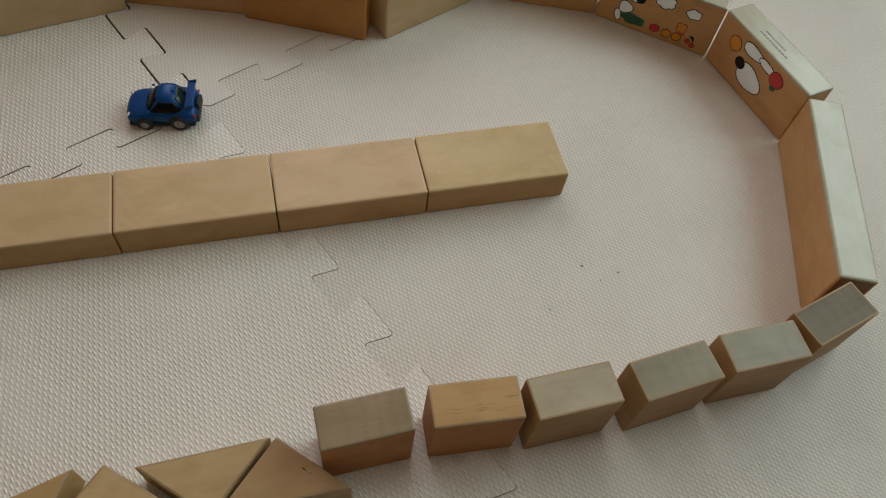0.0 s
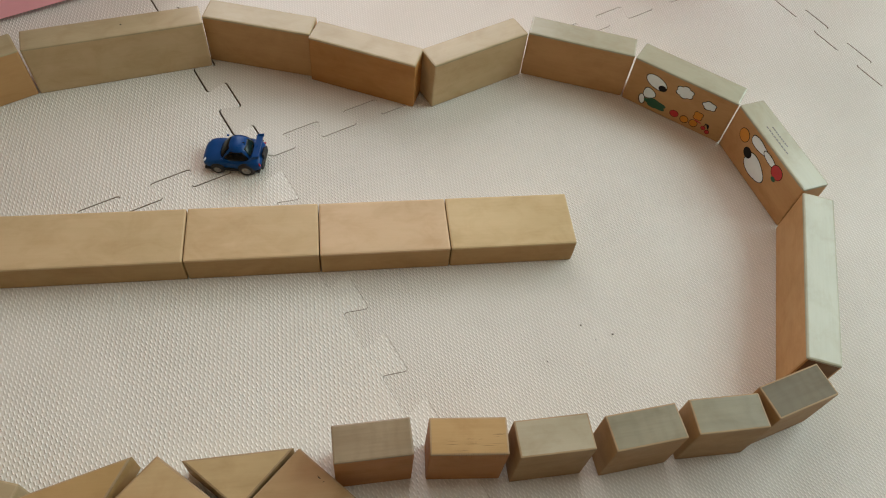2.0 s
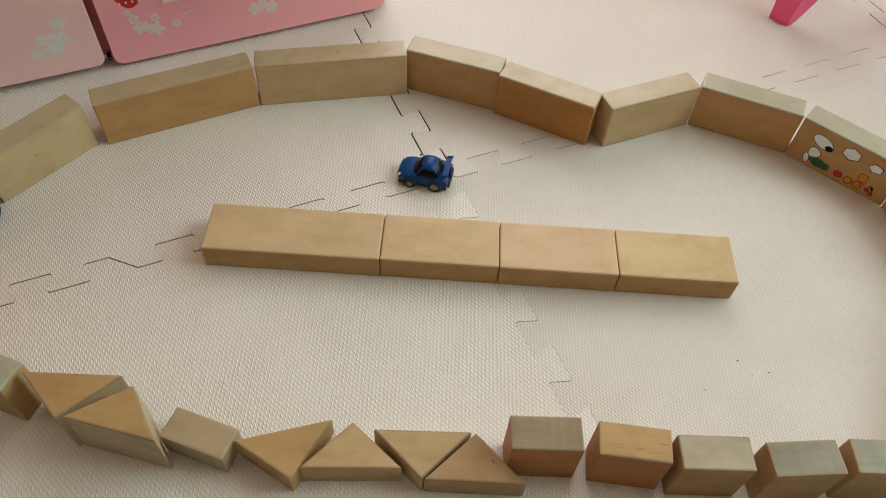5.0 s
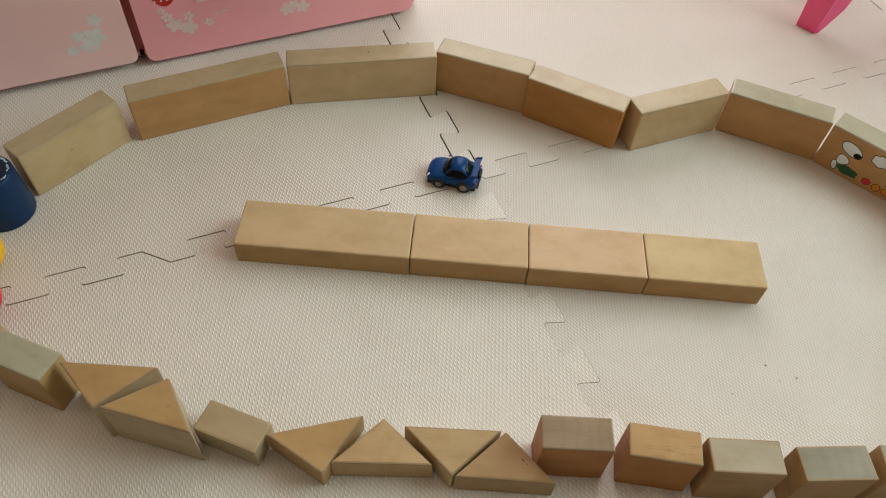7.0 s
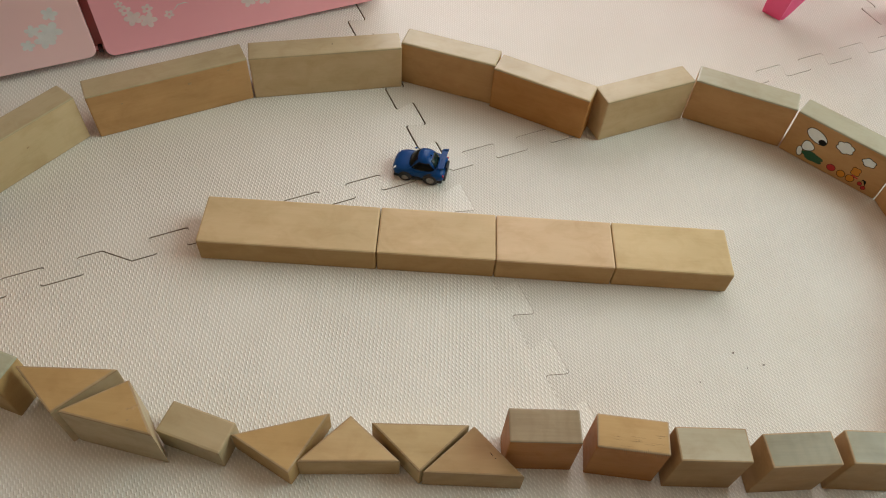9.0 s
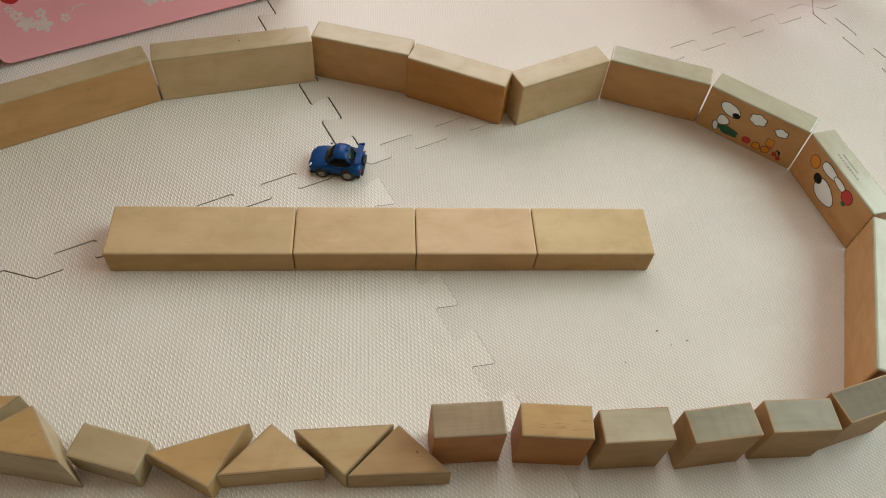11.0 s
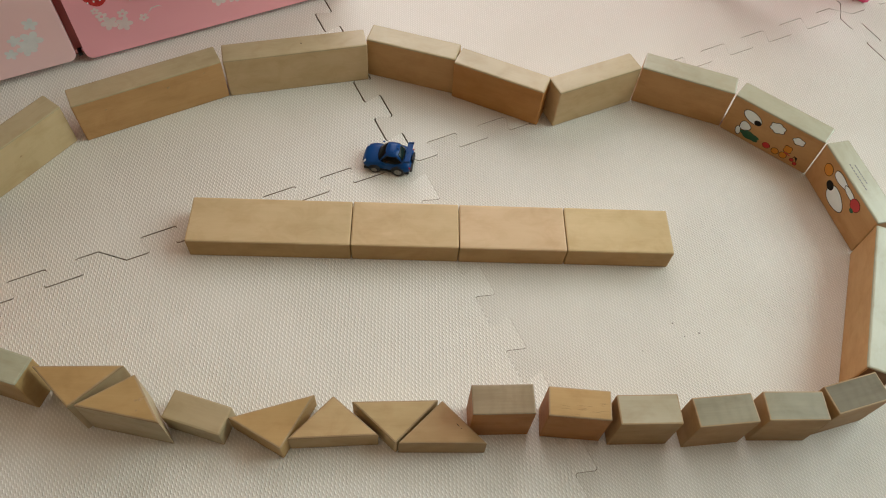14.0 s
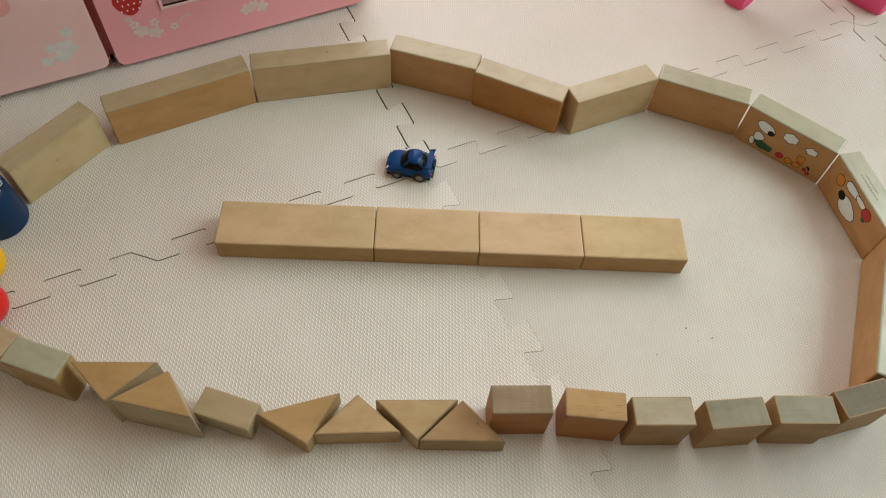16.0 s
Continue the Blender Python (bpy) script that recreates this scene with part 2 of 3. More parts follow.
def part(name, bm, material, parent, label="", smooth=False):
    ob = new(name, mesh_of(name, bm, material, smooth))
    ob.parent = parent
    return tagged(ob, label)


def thing(name, bm, material, m, label, category, group="", kind="", smooth=False):
    ob = new(name, mesh_of(name, bm, material, smooth))
    ob.matrix_world = m
    return tagged(ob, label, category, group, kind)


def holder(name, m, label, category, group="", kind=""):
    ob = new(name)
    ob.empty_display_size = 0.02
    ob.matrix_world = m
    return tagged(ob, label, category, group, kind)


def box(x0, x1, y0, y1, z0, z1, bevel=0.0, seg=2):
    bm = bmesh.new()
    v = [bm.verts.new((x, y, z)) for z in (z0, z1) for x, y in ((x0, y0), (x1, y0), (x1, y1), (x0, y1))]
    for f in ((3, 2, 1, 0), (4, 5, 6, 7), (0, 1, 5, 4), (1, 2, 6, 5), (2, 3, 7, 6), (3, 0, 4, 7)):
        bm.faces.new([v[i] for i in f])
    if bevel:
        bmesh.ops.bevel(bm, geom=bm.edges[:], offset=bevel, segments=seg, profile=0.6, affect="EDGES")
    return bm


def prism(low, high, bevel=0.0, seg=2):
    """A solid between two rings of as many points."""
    bm = bmesh.new()
    a = [bm.verts.new(p) for p in low]
    b = [bm.verts.new(p) for p in high]
    n = len(a)
    bm.faces.new(a[::-1])
    bm.faces.new(b)
    for i in range(n):
        bm.faces.new((a[i], a[(i + 1) % n], b[(i + 1) % n], b[i]))
    bmesh.ops.recalc_face_normals(bm, faces=bm.faces)
    if bevel:
        bmesh.ops.bevel(bm, geom=bm.edges[:], offset=bevel, segments=seg, profile=0.6, affect="EDGES")
    return bm


def loft(rings, cap=True):
    bm = bmesh.new()
    rows = [[bm.verts.new(p) for p in r] for r in rings]
    n = len(rows[0])
    for a, b in zip(rows, rows[1:]):
        for i in range(n):
            bm.faces.new((a[i], a[(i + 1) % n], b[(i + 1) % n], b[i]))
    if cap:
        bm.faces.new(rows[0][::-1])
        bm.faces.new(rows[-1])
    return bm


def turned(profile, n=32, axis="Z"):
    """A solid of revolution from (radius, height) pairs."""
    rings = []
    for r, h in profile:
        ring = []
        for i in range(n):
            a = 2 * math.pi * i / n
            p = (r * math.cos(a), r * math.sin(a), h)
            ring.append(p if axis == "Z" else (p[0], h, p[1]))
        rings.append(ring)
    return loft(rings)


def flat_shape(points, z0, z1):
    """A thin plate in the x-y plane."""
    return prism([(x, y, z0) for x, y in points], [(x, y, z1) for x, y in points])


def blob(cx, cy, rx, ry, n=20, lumps=0, depth=0.0, turn=0.0, phase=0.0):
    pts = []
    for i in range(n):
        a = 2 * math.pi * i / n
        k = 1 + depth * (2.2 * abs(math.sin(lumps * a / 2 + phase)) - 1.2 if lumps > 3 else math.cos(lumps * a + phase))
        x, y = rx * k * math.cos(a), ry * k * math.sin(a)
        pts.append((cx + x * math.cos(turn) - y * math.sin(turn), cy + x * math.sin(turn) + y * math.cos(turn)))
    return pts


# ---- room shell ----
# walls and ceiling are unseen; their warm tints colour the bounced light
X0, X1, Y0, Y1, CH = ROOM
TH = 0.12


def wall_piece(name, boxes, material, label, category="wall"):
    bm = bmesh.new()
    for b in boxes:
        t = box(*b)
        me = bpy.data.meshes.new("tmp")
        t.to_mesh(me)
        t.free()
        bm.from_mesh(me)
        bpy.data.meshes.remove(me)
    return thing(name, bm, material, Matrix(), label, category, kind="structure")


wall_piece("wall_north", [(X0, WIN[0], Y1, Y1 + TH, 0, CH), (WIN[1], X1, Y1, Y1 + TH, 0, CH), (WIN[0], WIN[1], Y1, Y1 + TH, 0, WIN[2]),
                          (WIN[0], WIN[1], Y1, Y1 + TH, WIN[3], CH)], WALL, "plain off-white papered wall with a window")
wall_piece("wall_east", [(X1, X1 + TH, Y0, WIN2[0], 0, CH), (X1, X1 + TH, WIN2[1], Y1 + TH, 0, CH), (X1, X1 + TH, WIN2[0], WIN2[1], 0, WIN2[2]),
                         (X1, X1 + TH, WIN2[0], WIN2[1], WIN2[3], CH)], WALL, "plain off-white papered wall with a side window")
wall_piece("wall_south", [(X0, X1 + TH, Y0 - TH, Y0, 1.40, CH)], WALL, "plain off-white papered wall above the added dark wall")
# unseen dark surface, added to cut the light on the near blocks
wall_piece("wainscot", [(X0, X1 + TH, Y0 - TH, Y0 + 0.01, 0, 1.40)], DARKWALL, "unseen dark wall behind the camera, added to hold back light", "panelling")
# unseen, kept brighter than the other walls to bounce light into the track
wall_piece("wall_west", [(X0 - TH, X0, Y0 - TH, Y1 + TH, 0, CH)], BRIGHT, "unseen plain wall, made bright to bounce light")
wall_piece("ceiling", [(X0 - TH, X1 + TH, Y0 - TH, Y1 + TH, CH, CH + 0.1)], CEIL, "plain white ceiling", "ceiling")

for wname, wx, wy, turn, w, z0, z1 in (("window_1", (WIN[0] + WIN[1]) / 2, Y1 + 0.06, 0, WIN[1] - WIN[0], WIN[2], WIN[3]),
                                       ("window_2", X1 + 0.06, (WIN2[0] + WIN2[1]) / 2, 90, WIN2[1] - WIN2[0], WIN2[2], WIN2[3])):
    win = holder(wname, pose(wx, wy, 0, 0, 0, turn), "white framed window with clear daylight", "window", kind="structure")
    h = w / 2
    for fx0, fx1, fz0, fz1 in ((-h, h, z0, z0 + 0.04), (-h, h, z1 - 0.04, z1), (-h, -h + 0.04, z0 + 0.04, z1 - 0.04), (h - 0.04, h, z0 + 0.04, z1 - 0.04),
                               (-0.02, 0.02, z0 + 0.04, z1 - 0.04)):
        part("window_frame", box(fx0, fx1, 0.02, 0.055, fz0, fz1, 0.004, 1), FRAMEW, win)


# ---- floor: puzzle mats ----
PITCH = 0.6440
ORIGIN = Vector((0.2145, 0.1358, 0))
MAT_TURN = 25.6
E1 = Vector((math.cos(radians(MAT_TURN)), math.sin(radians(MAT_TURN)), 0))
E2 = Vector((-E1.y, E1.x, 0))

floor = thing("floor", box(X0 - TH, X1 + TH, Y0 - TH, Y1 + TH, -0.06, -0.0125), SUBFLOOR, Matrix(), "cream foam puzzle mats over a wooden floor", "floor", kind="structure")


def tooth_line(first, amp=0.0105, teeth=10):
    """Corners of a square-toothed seam from 0 to PITCH along it: (along, aside). first: the side on which each half begins; the ends and the middle slant, the teeth widen towards their tips."""
    half, c = PITCH / 2, 0.0026
    step, pts = half / teeth, []
    for base in (0.0, half):
        side = first
        pts += [(base, 0.0), (base + 0.0115, amp * first)]
        for k in range(1, teeth):
            x, lean = base + k * step, 0.0025
            pts += [(x + lean - c, amp * side), (x + lean - c * 0.25, (amp - c * 0.3) * side), (x + lean, (amp - c) * side),
                    (x - lean, -(amp - c) * side), (x - lean + c * 0.25, -(amp - c * 0.3) * side), (x - lean + c, -amp * side)]
            side = -side
        pts.append((base + half - 0.0115, amp * side))
    return pts + [(PITCH, 0.0)]


SEAM_H, SEAM_V = tooth_line(-1), tooth_line(1)
WIDE, FINE, SHUT = 0.00070, 0.00032, 0.00003     # half the open width of a seam
OPEN = 0.00060
SLIP = {WIDE: 0.22, OPEN: 0.2, FINE: 0.15, SHUT: 6.5}   # each seam has slipped along itself, which opens one side of its teeth


def tile_ring(low, right, top, left):
    """Ring of (u, v, gap, inward) round a tile; the four gaps are half the open width of each seam."""
    ring = [(q, a, low, (SLIP[low], 1)) for q, a in SEAM_H[:-1]]
    ring += [(PITCH + a, q, right, (-1, SLIP[right])) for q, a in SEAM_V[:-1]]
    ring += [(q, PITCH + a, top, (-SLIP[top], -1)) for q, a in SEAM_H[:0:-1]]
    ring += [(a, q, left, (1, -SLIP[left])) for q, a in SEAM_V[:0:-1]]
    return ring


def inset_ring(ring, extra):
    n, out = len(ring), []
    for k in range(n):
        p0, p1, p2 = (Vector(ring[(k + d) % n][:2]) for d in (-1, 0, 1))
        d1, d2 = (p1 - p0).normalized(), (p2 - p1).normalized()
        n1, n2 = Vector((-d1.y, d1.x)), Vector((-d2.y, d2.x))
        b = n1 + n2
        b = b / max(0.5, b.dot(n1))
        out.append(p1 + b * extra + Vector(ring[k][3]) * ring[k][2])
    return out


def mat_tile(gaps, soft):
    ring = tile_ring(*gaps)
    levels = ((0.00002, -0.012), (0.00002, -0.0008 * soft), (0.00025 * soft, -0.0002 * soft), (0.0007 * soft, 0.0))
    bm = bmesh.new()
    rows = [[bm.verts.new((p.x, p.y, z)) for p in inset_ring(ring, e)] for e, z in levels]
    n = len(rows[0])
    for a, b in zip(rows, rows[1:]):
        for k in range(n):
            bm.faces.new((a[k], a[(k + 1) % n], b[(k + 1) % n], b[k]))
    bm.faces.new(rows[-1])
    bm.faces.ensure_lookup_table()
    for f in bm.faces[:n]:
        f.material_index = 1
    return bm




def seam_gap_h(i, j):
    """Half the open width of the seam below tile (i, j)."""
    return (OPEN if i < 0 else FINE) if j == 0 else FINE if j > 0 else SHUT


def seam_gap_v(i, j):
    """Half the open width of the seam on the left of tile (i, j)."""
    return SHUT if j < 0 and i == 0 else WIDE if i == 0 else OPEN


TILE_MESH = {}
for i in range(-4, 4):
    for j in range(-3, 4):
        place = ORIGIN + PITCH * (i * E1 + j * E2)
        ends = [place + PITCH * (p * E1 + q * E2) for p in (0.04, 0.96) for q in (0.04, 0.96)]
        if not all(X0 + 0.02 < e.x < X1 - 0.02 and Y0 + 0.01 < e.y < Y1 - 0.02 for e in ends):
            continue
        foam_kind = FOAM if i < 0 else FOAM_B if j < 0 else FOAM_C
        key = (seam_gap_h(i, j), seam_gap_v(i + 1, j), seam_gap_h(i, j + 1), seam_gap_v(i, j), foam_kind.name)
        if key not in TILE_MESH:
            me = TILE_MESH[key] = mesh_of("mat_tile", mat_tile(key[:4], 0.6 if j >= 0 else 0.4), foam_kind)
            me.materials.append(FOAM_CUT)
        tile = new("mat_tile", TILE_MESH[key])
        tile.parent = floor
        tile.matrix_world = Matrix.Translation(place - Vector((0, 0, 0.00012 if i >= 0 and j < 0 else 0))) @ pose(0, 0, 0, 0, 0, MAT_TURN)

# ---- wooden blocks ----
TRACK = "blocks laid out as a toy race track"


def block_between(a, b, thick, height, material, label, top=None, name="wooden_block", length=None, bevel=0.0018, rubbed=False):
    """A block whose inner lower edge runs from a to b; its body lies to the left of a -> b."""
    a, b = Vector((*a, 0)), Vector((*b, 0))
    d = b - a
    ln = length or d.length
    mid = (a + b) / 2
    ang = math.atan2(d.y, d.x)
    normal = Vector((-math.sin(ang), math.cos(ang), 0))
    c = mid + normal * thick / 2
    bm = box(-ln / 2, ln / 2, -thick / 2, thick / 2, 0, height, bevel)
    ob = thing(name, bm, material, pose(c.x, c.y, 0, 0, 0, math.degrees(ang)), label, "toy block", TRACK)
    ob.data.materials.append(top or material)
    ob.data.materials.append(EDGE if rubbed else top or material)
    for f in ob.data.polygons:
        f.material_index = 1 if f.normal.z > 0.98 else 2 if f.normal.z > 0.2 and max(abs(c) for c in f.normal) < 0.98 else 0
    return ob


# every block is cut from one unit: thickness, twice that in width, four or six times in length
T = 0.0270
HB, SHORT, LONG = 2 * T, 4 * T, 6 * T

# straight row in the middle: one long and three short blocks lying flat
# honey sides under maple tops: shade and warm bounce put into the colour
ROW = (0.0, 0.1621, 0.2706, 0.3794, 0.4883)
for k in range(4):
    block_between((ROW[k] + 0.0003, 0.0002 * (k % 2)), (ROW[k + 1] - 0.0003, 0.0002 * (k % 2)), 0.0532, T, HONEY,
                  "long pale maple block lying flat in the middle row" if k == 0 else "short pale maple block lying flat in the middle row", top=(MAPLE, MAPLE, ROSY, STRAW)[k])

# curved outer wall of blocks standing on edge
SHORT_PALE = block_between((-0.2101, 0.0566), (-0.1466, 0.1446), T, HB, MAPLE, "short pale block standing on edge beside the blue cup", top=SHEEN_PALE, length=SHORT)
LONG_HONEY = block_between((-0.1362, 0.1441), (0.0073, 0.2187), T, HB, AMBER, "long honey-coloured block standing on edge", top=SHEEN_PALE, length=LONG)
LONG_PALE = block_between((0.0088, 0.2187), (0.1669, 0.2537), T, HB, MAPLE, "long pale maple block standing on edge", top=SHEEN_PALE, length=LONG)
block_between((0.1648, 0.2631), (0.2676, 0.2350), T, HB, AMBER, "short honey-coloured block standing on edge", top=SHEEN_PALE)
block_between((0.2655, 0.2313), (0.3650, 0.1893), T, HB, ALDER, "short reddish brown block standing on edge", top=SHEEN_PALE, length=SHORT)
block_between((0.3832, 0.1887), (0.4822, 0.2338), T, HB, MAPLE, "short pale block standing on edge, angled inwards", top=SHEEN_PALE, length=SHORT)
block_between((0.4828, 0.2346), (0.5829, 0.1987), T, HB, AMBER, "short honey-coloured block standing on edge", top=SHEEN_GREY, length=0.1072)
picture_a = block_between((0.5836, 0.1972), (0.6682, 0.1300), T, HB, AMBER, "wooden block printed with white shapes, clouds and small fruit", top=SHEEN_GREY, length=SHORT)
picture_b = block_between((0.6688, 0.1296), (0.6922, 0.0260), T, HB, AMBER, "wooden block printed with a white shape, orange and apple", top=SHEEN_GREY, length=0.1068)
last_long = block_between((0.6905, 0.0240), (0.6316, -0.1313), T, HB, AMBER, "long honey-coloured block standing on edge", top=SHEEN_GREY)
# both end faces darkened: the shade on the end is in the colour
last_long.data.materials.append(SHADED_END)
for f in last_long.data.polygons:
    if abs(f.normal.x) > 0.98:
        f.material_index = 3

# near side: half blocks standing upright
for a, b, mat_, top_, lab in (((0.2776, -0.1818), (0.3311, -0.1799), SHADED_BROWN, ENDGRAIN, "small brown half block with a grey top"),
                              ((0.3414, -0.1815), (0.3951, -0.1852), SHADED_BROWN, HONEY, "small orange-brown half block with a scratched top"),
                              ((0.4016, -0.1886), (0.4561, -0.1867), SHADED_TAN, ASHY, "small pale half block standing upright"),
                              ((0.4692, -0.1899), (0.5226, -0.1841), SHADED_TAN, PALE_END, "small half block with a grey ringed end-grain top"),
                              ((0.5306, -0.1828), (0.5846, -0.1817), SHADED_TAN, PALE_END, "small half block standing upright, grey end grain on top"),
                              ((0.5932, -0.1764), (0.6451, -0.1612), SHADED_TAN, SMOKY, "small half block with a dark grey top closing the curve")):
    half = block_between(a, b, 0.0266, HB, mat_, lab, top=top_, name="half_block", length=0.0538, bevel=0.0013, rubbed=top_ is not ENDGRAIN)
    if "scratched" in lab:
        SCRATCHED = half


def worn(ob, sides=None):
    """Narrow faces along the edges take the rubbed wood, the sawn sides their own."""
    ob.data.materials.append(EDGE)
    ob.data.materials.append(sides or ob.data.materials[0])
    for f in ob.data.polygons:
        f.material_index = 1 if f.area < 0.00012 and f.normal.z > 0.1 else 2 if abs(f.normal.z) < 0.6 else 0
    return ob


def triangle(pts, z0, z1, material, label, sides=None):
    c = sum((Vector(p) for p in pts), Vector((0, 0))) / 3
    low = [(p[0] - c.x, p[1] - c.y, 0) for p in pts]
    high = [(p[0] - c.x, p[1] - c.y, z1 - z0) for p in pts]
    return worn(thing("triangle_block", prism(low, high, 0.0015), material, pose(c.x, c.y, z0), label, "toy block", TRACK), sides)


triangle([(0.1738, -0.1617), (0.2134, -0.1984), (0.2503, -0.1588)], 0, T, WHEAT, "pale triangle block lying flat, point towards the outside")
NICKED = triangle([(0.2534, -0.1592), (0.2152, -0.1984), (0.2918, -0.1974)], 0, T, NUT, "brown triangle block lying flat with a dark nick")
triangle([(0.1578, -0.1567), (0.1214, -0.1962), (0.1988, -0.1914)], 0, T, WHEAT, "pale triangle block lying flat")
triangle([(0.0692, -0.1782), (0.1171, -0.2049), (0.1414, -0.1558)], 0, T, HONEY, "honey-coloured triangle block lying flat, turned askew")
triangle([(-0.0932, -0.1456), (-0.0548, -0.1815), (-0.0170, -0.1434)], 0, HB, HONEY, "thick honey-coloured triangle block", SAWN)
TIPPED = triangle([(-0.0508, -0.1796), (0.0218, -0.1936), (-0.0066, -0.1512)], 0, HB, HONEY, "thick honey-coloured triangle block beside its twin", SAWN)
block_between((0.0127, -0.1786), (0.0646, -0.1942), 0.0266, T, OLIVE, "small pale bar lying between triangle blocks", name="half_block", length=0.0538)
block_between((-0.1533, -0.1474), (-0.1019, -0.1632), 0.0262, HB, HONEY, "small half block with a grey top beside a triangle block", top=SHEEN_GREY, name="half_block", length=0.0538)
block_between((-0.2034, -0.1238), (-0.1542, -0.1457), 0.0266, HB, SAWN, "small pale half block at the end of the curve", name="half_block", length=0.0538)


# printed pictures on two blocks: thin plates on the inner faces
LAYER = [0]


def layer_height():
    """Each print lies a hair above the one before it."""
    LAYER[0] = LAYER[0] % 40 + 1
    return 0.00004 + 0.000005 * LAYER[0]


PRINT_X, PRINT_Z = 1.015, 1.07


def decal(parent, name, pts, material, label="", top=False):
    if not top:
        pts = [(x * PRINT_X, z * PRINT_Z) for x, z in pts]
    ob = part(name, flat_shape(pts, 0, layer_height()), material, parent, label)
    if top:
        ob.matrix_local = pose(0, 0, HB + 0.00002)
    else:
        ob.matrix_local = pose(0.0012, -T / 2 - 0.00002, 0.0012, 90, 0, 0)
    return ob


def outlined(parent, name, pts_of, material, label="", rim=0.0008):
    decal(parent, "outline", pts_of(rim), INK)
    decal(parent, name, pts_of(0.0), material, label)


outlined(picture_a, "white_shape", lambda r: blob(-0.0265, 0.0330, 0.0108 + r, 0.0066 + r, 24, 2, 0.06, -0.30), WHITE, "plain white oval print")
decal(picture_a, "dark_shape", blob(-0.0190, 0.0292, 0.0042, 0.0034, 16), INK)
outlined(picture_a, "white_shape", lambda r: blob(-0.0295, 0.0180, 0.0060 + r, 0.0056 + r, 18, 3, 0.10), WHITE)
outlined(picture_a, "white_shape", lambda r: blob(-0.0345, 0.0085, 0.0026 + r, 0.0056 + r, 16, 2, 0.05, 0.3), WHITE)
decal(picture_a, "leaf", blob(-0.0200, 0.0088, 0.0112, 0.0050, 28, 5, 0.12, -0.05), GREEN, "dark green leaf print")
outlined(picture_a, "cloud", lambda r: blob(0.0023, 0.0362, 0.0082 + r, 0.0060 + r, 36, 6, 0.09), WHITE, "white cloud print")
outlined(picture_a, "cloud", lambda r: blob(0.0286, 0.0338, 0.0062 + r, 0.0042 + r, 36, 5, 0.10), WHITE, "white cloud print")
outlined(picture_a, "apple", lambda r: blob(0.0010, 0.0085, 0.0041 + r, 0.0038 + r, 20, 2, 0.05), RED, "small red apple print", 0.0004)
outlined(picture_a, "orange", lambda r: blob(0.0122, 0.0075, 0.0039 + r, 0.0038 + r, 20), ORANGE, "small orange print", 0.0006)
outlined(picture_a, "orange", lambda r: blob(0.0218, 0.0078, 0.0039 + r, 0.0038 + r, 20), ORANGE, "small orange print", 0.0006)
outlined(picture_a, "yellow_shape", lambda r: blob(0.0233, 0.0180, 0.0044 + r, 0.0046 + r, 20, 4, 0.14), ORANGE, "", 0.0005)
decal(picture_a, "stroke", [(0.0215, 0.0118), (0.0285, 0.0108), (0.0287, 0.0120), (0.0220, 0.0132)], RED)
for cx, cy in ((0.0325, 0.0078), (0.0374, 0.0052)):
    outlined(picture_a, "cherry", lambda r: blob(cx, cy, 0.0021 + r, 0.0021 + r, 14), RED, "", 0.0004)
decal(picture_a, "stalk", [(0.0322, 0.0100), (0.0330, 0.0140), (0.0365, 0.0135), (0.0378, 0.0075), (0.0372, 0.0125), (0.0338, 0.0130)], INK)

outlined(picture_b, "orange", lambda r: blob(-0.0316, 0.0325, 0.0062 + r, 0.0066 + r, 22, 2, 0.04, 0.3), ORANGE, "orange print", 0.0006)
outlined(picture_b, "white_shape", lambda r: blob(-0.0043, 0.0178, 0.0150 + r, 0.0096 + r, 28, 3, 0.07, -0.15), WHITE, "plain white oval print")
decal(picture_b, "dark_shape", blob(-0.0185, 0.0225, 0.0058, 0.0052, 18), INK)
outlined(picture_b, "white_shape", lambda r: blob(-0.0110, 0.0392, 0.0125 + r, 0.0048 + r, 20, 3, 0.10, 0.02), WHITE)
outlined(picture_b, "white_shape", lambda r: blob(0.0060, 0.0388, 0.0085 + r, 0.0036 + r, 18, 2, 0.08, -0.1), WHITE)
outlined(picture_b, "apple", lambda r: blob(0.0196, 0.0362, 0.0068 + r, 0.0066 + r, 22, 2, 0.04), RED, "red apple print", 0.0005)
decal(picture_b, "leaf", blob(0.0200, 0.0285, 0.0030, 0.0024, 14), GREEN)
for yy, x0, x1 in ((0.0015, -0.020, 0.006), (-0.0035, -0.022, 0.014)):
    for s in range(9):
        xa = x0 + (x1 - x0) * s / 9
        decal(picture_b, "print_bar", [(xa, yy - 0.0006), (xa + (x1 - x0) / 9 * 0.75, yy - 0.0006), (xa + (x1 - x0) / 9 * 0.75, yy + 0.0006), (xa, yy + 0.0006)], GREY_INK, "", True)


# scratches, nicks and stains on single blocks
STAIN = plain("brown_stain", (0.14, 0.075, 0.028), 0.6, 0.3, 300.0)


def mark(parent, name, pts, z, material, label=""):
    """A thin mark lying on the top of a block, given in the world's plan."""
    inv = parent.matrix_world.inverted()
    flat = [(inv @ Vector((x, y, z)))[:2] for x, y in pts]
    ob = part(name, flat_shape(flat, 0, 0.00005), material, parent, label)
    ob.matrix_local = pose(0, 0, (inv @ Vector((0, 0, z)))[2] + 0.00002)
    return ob


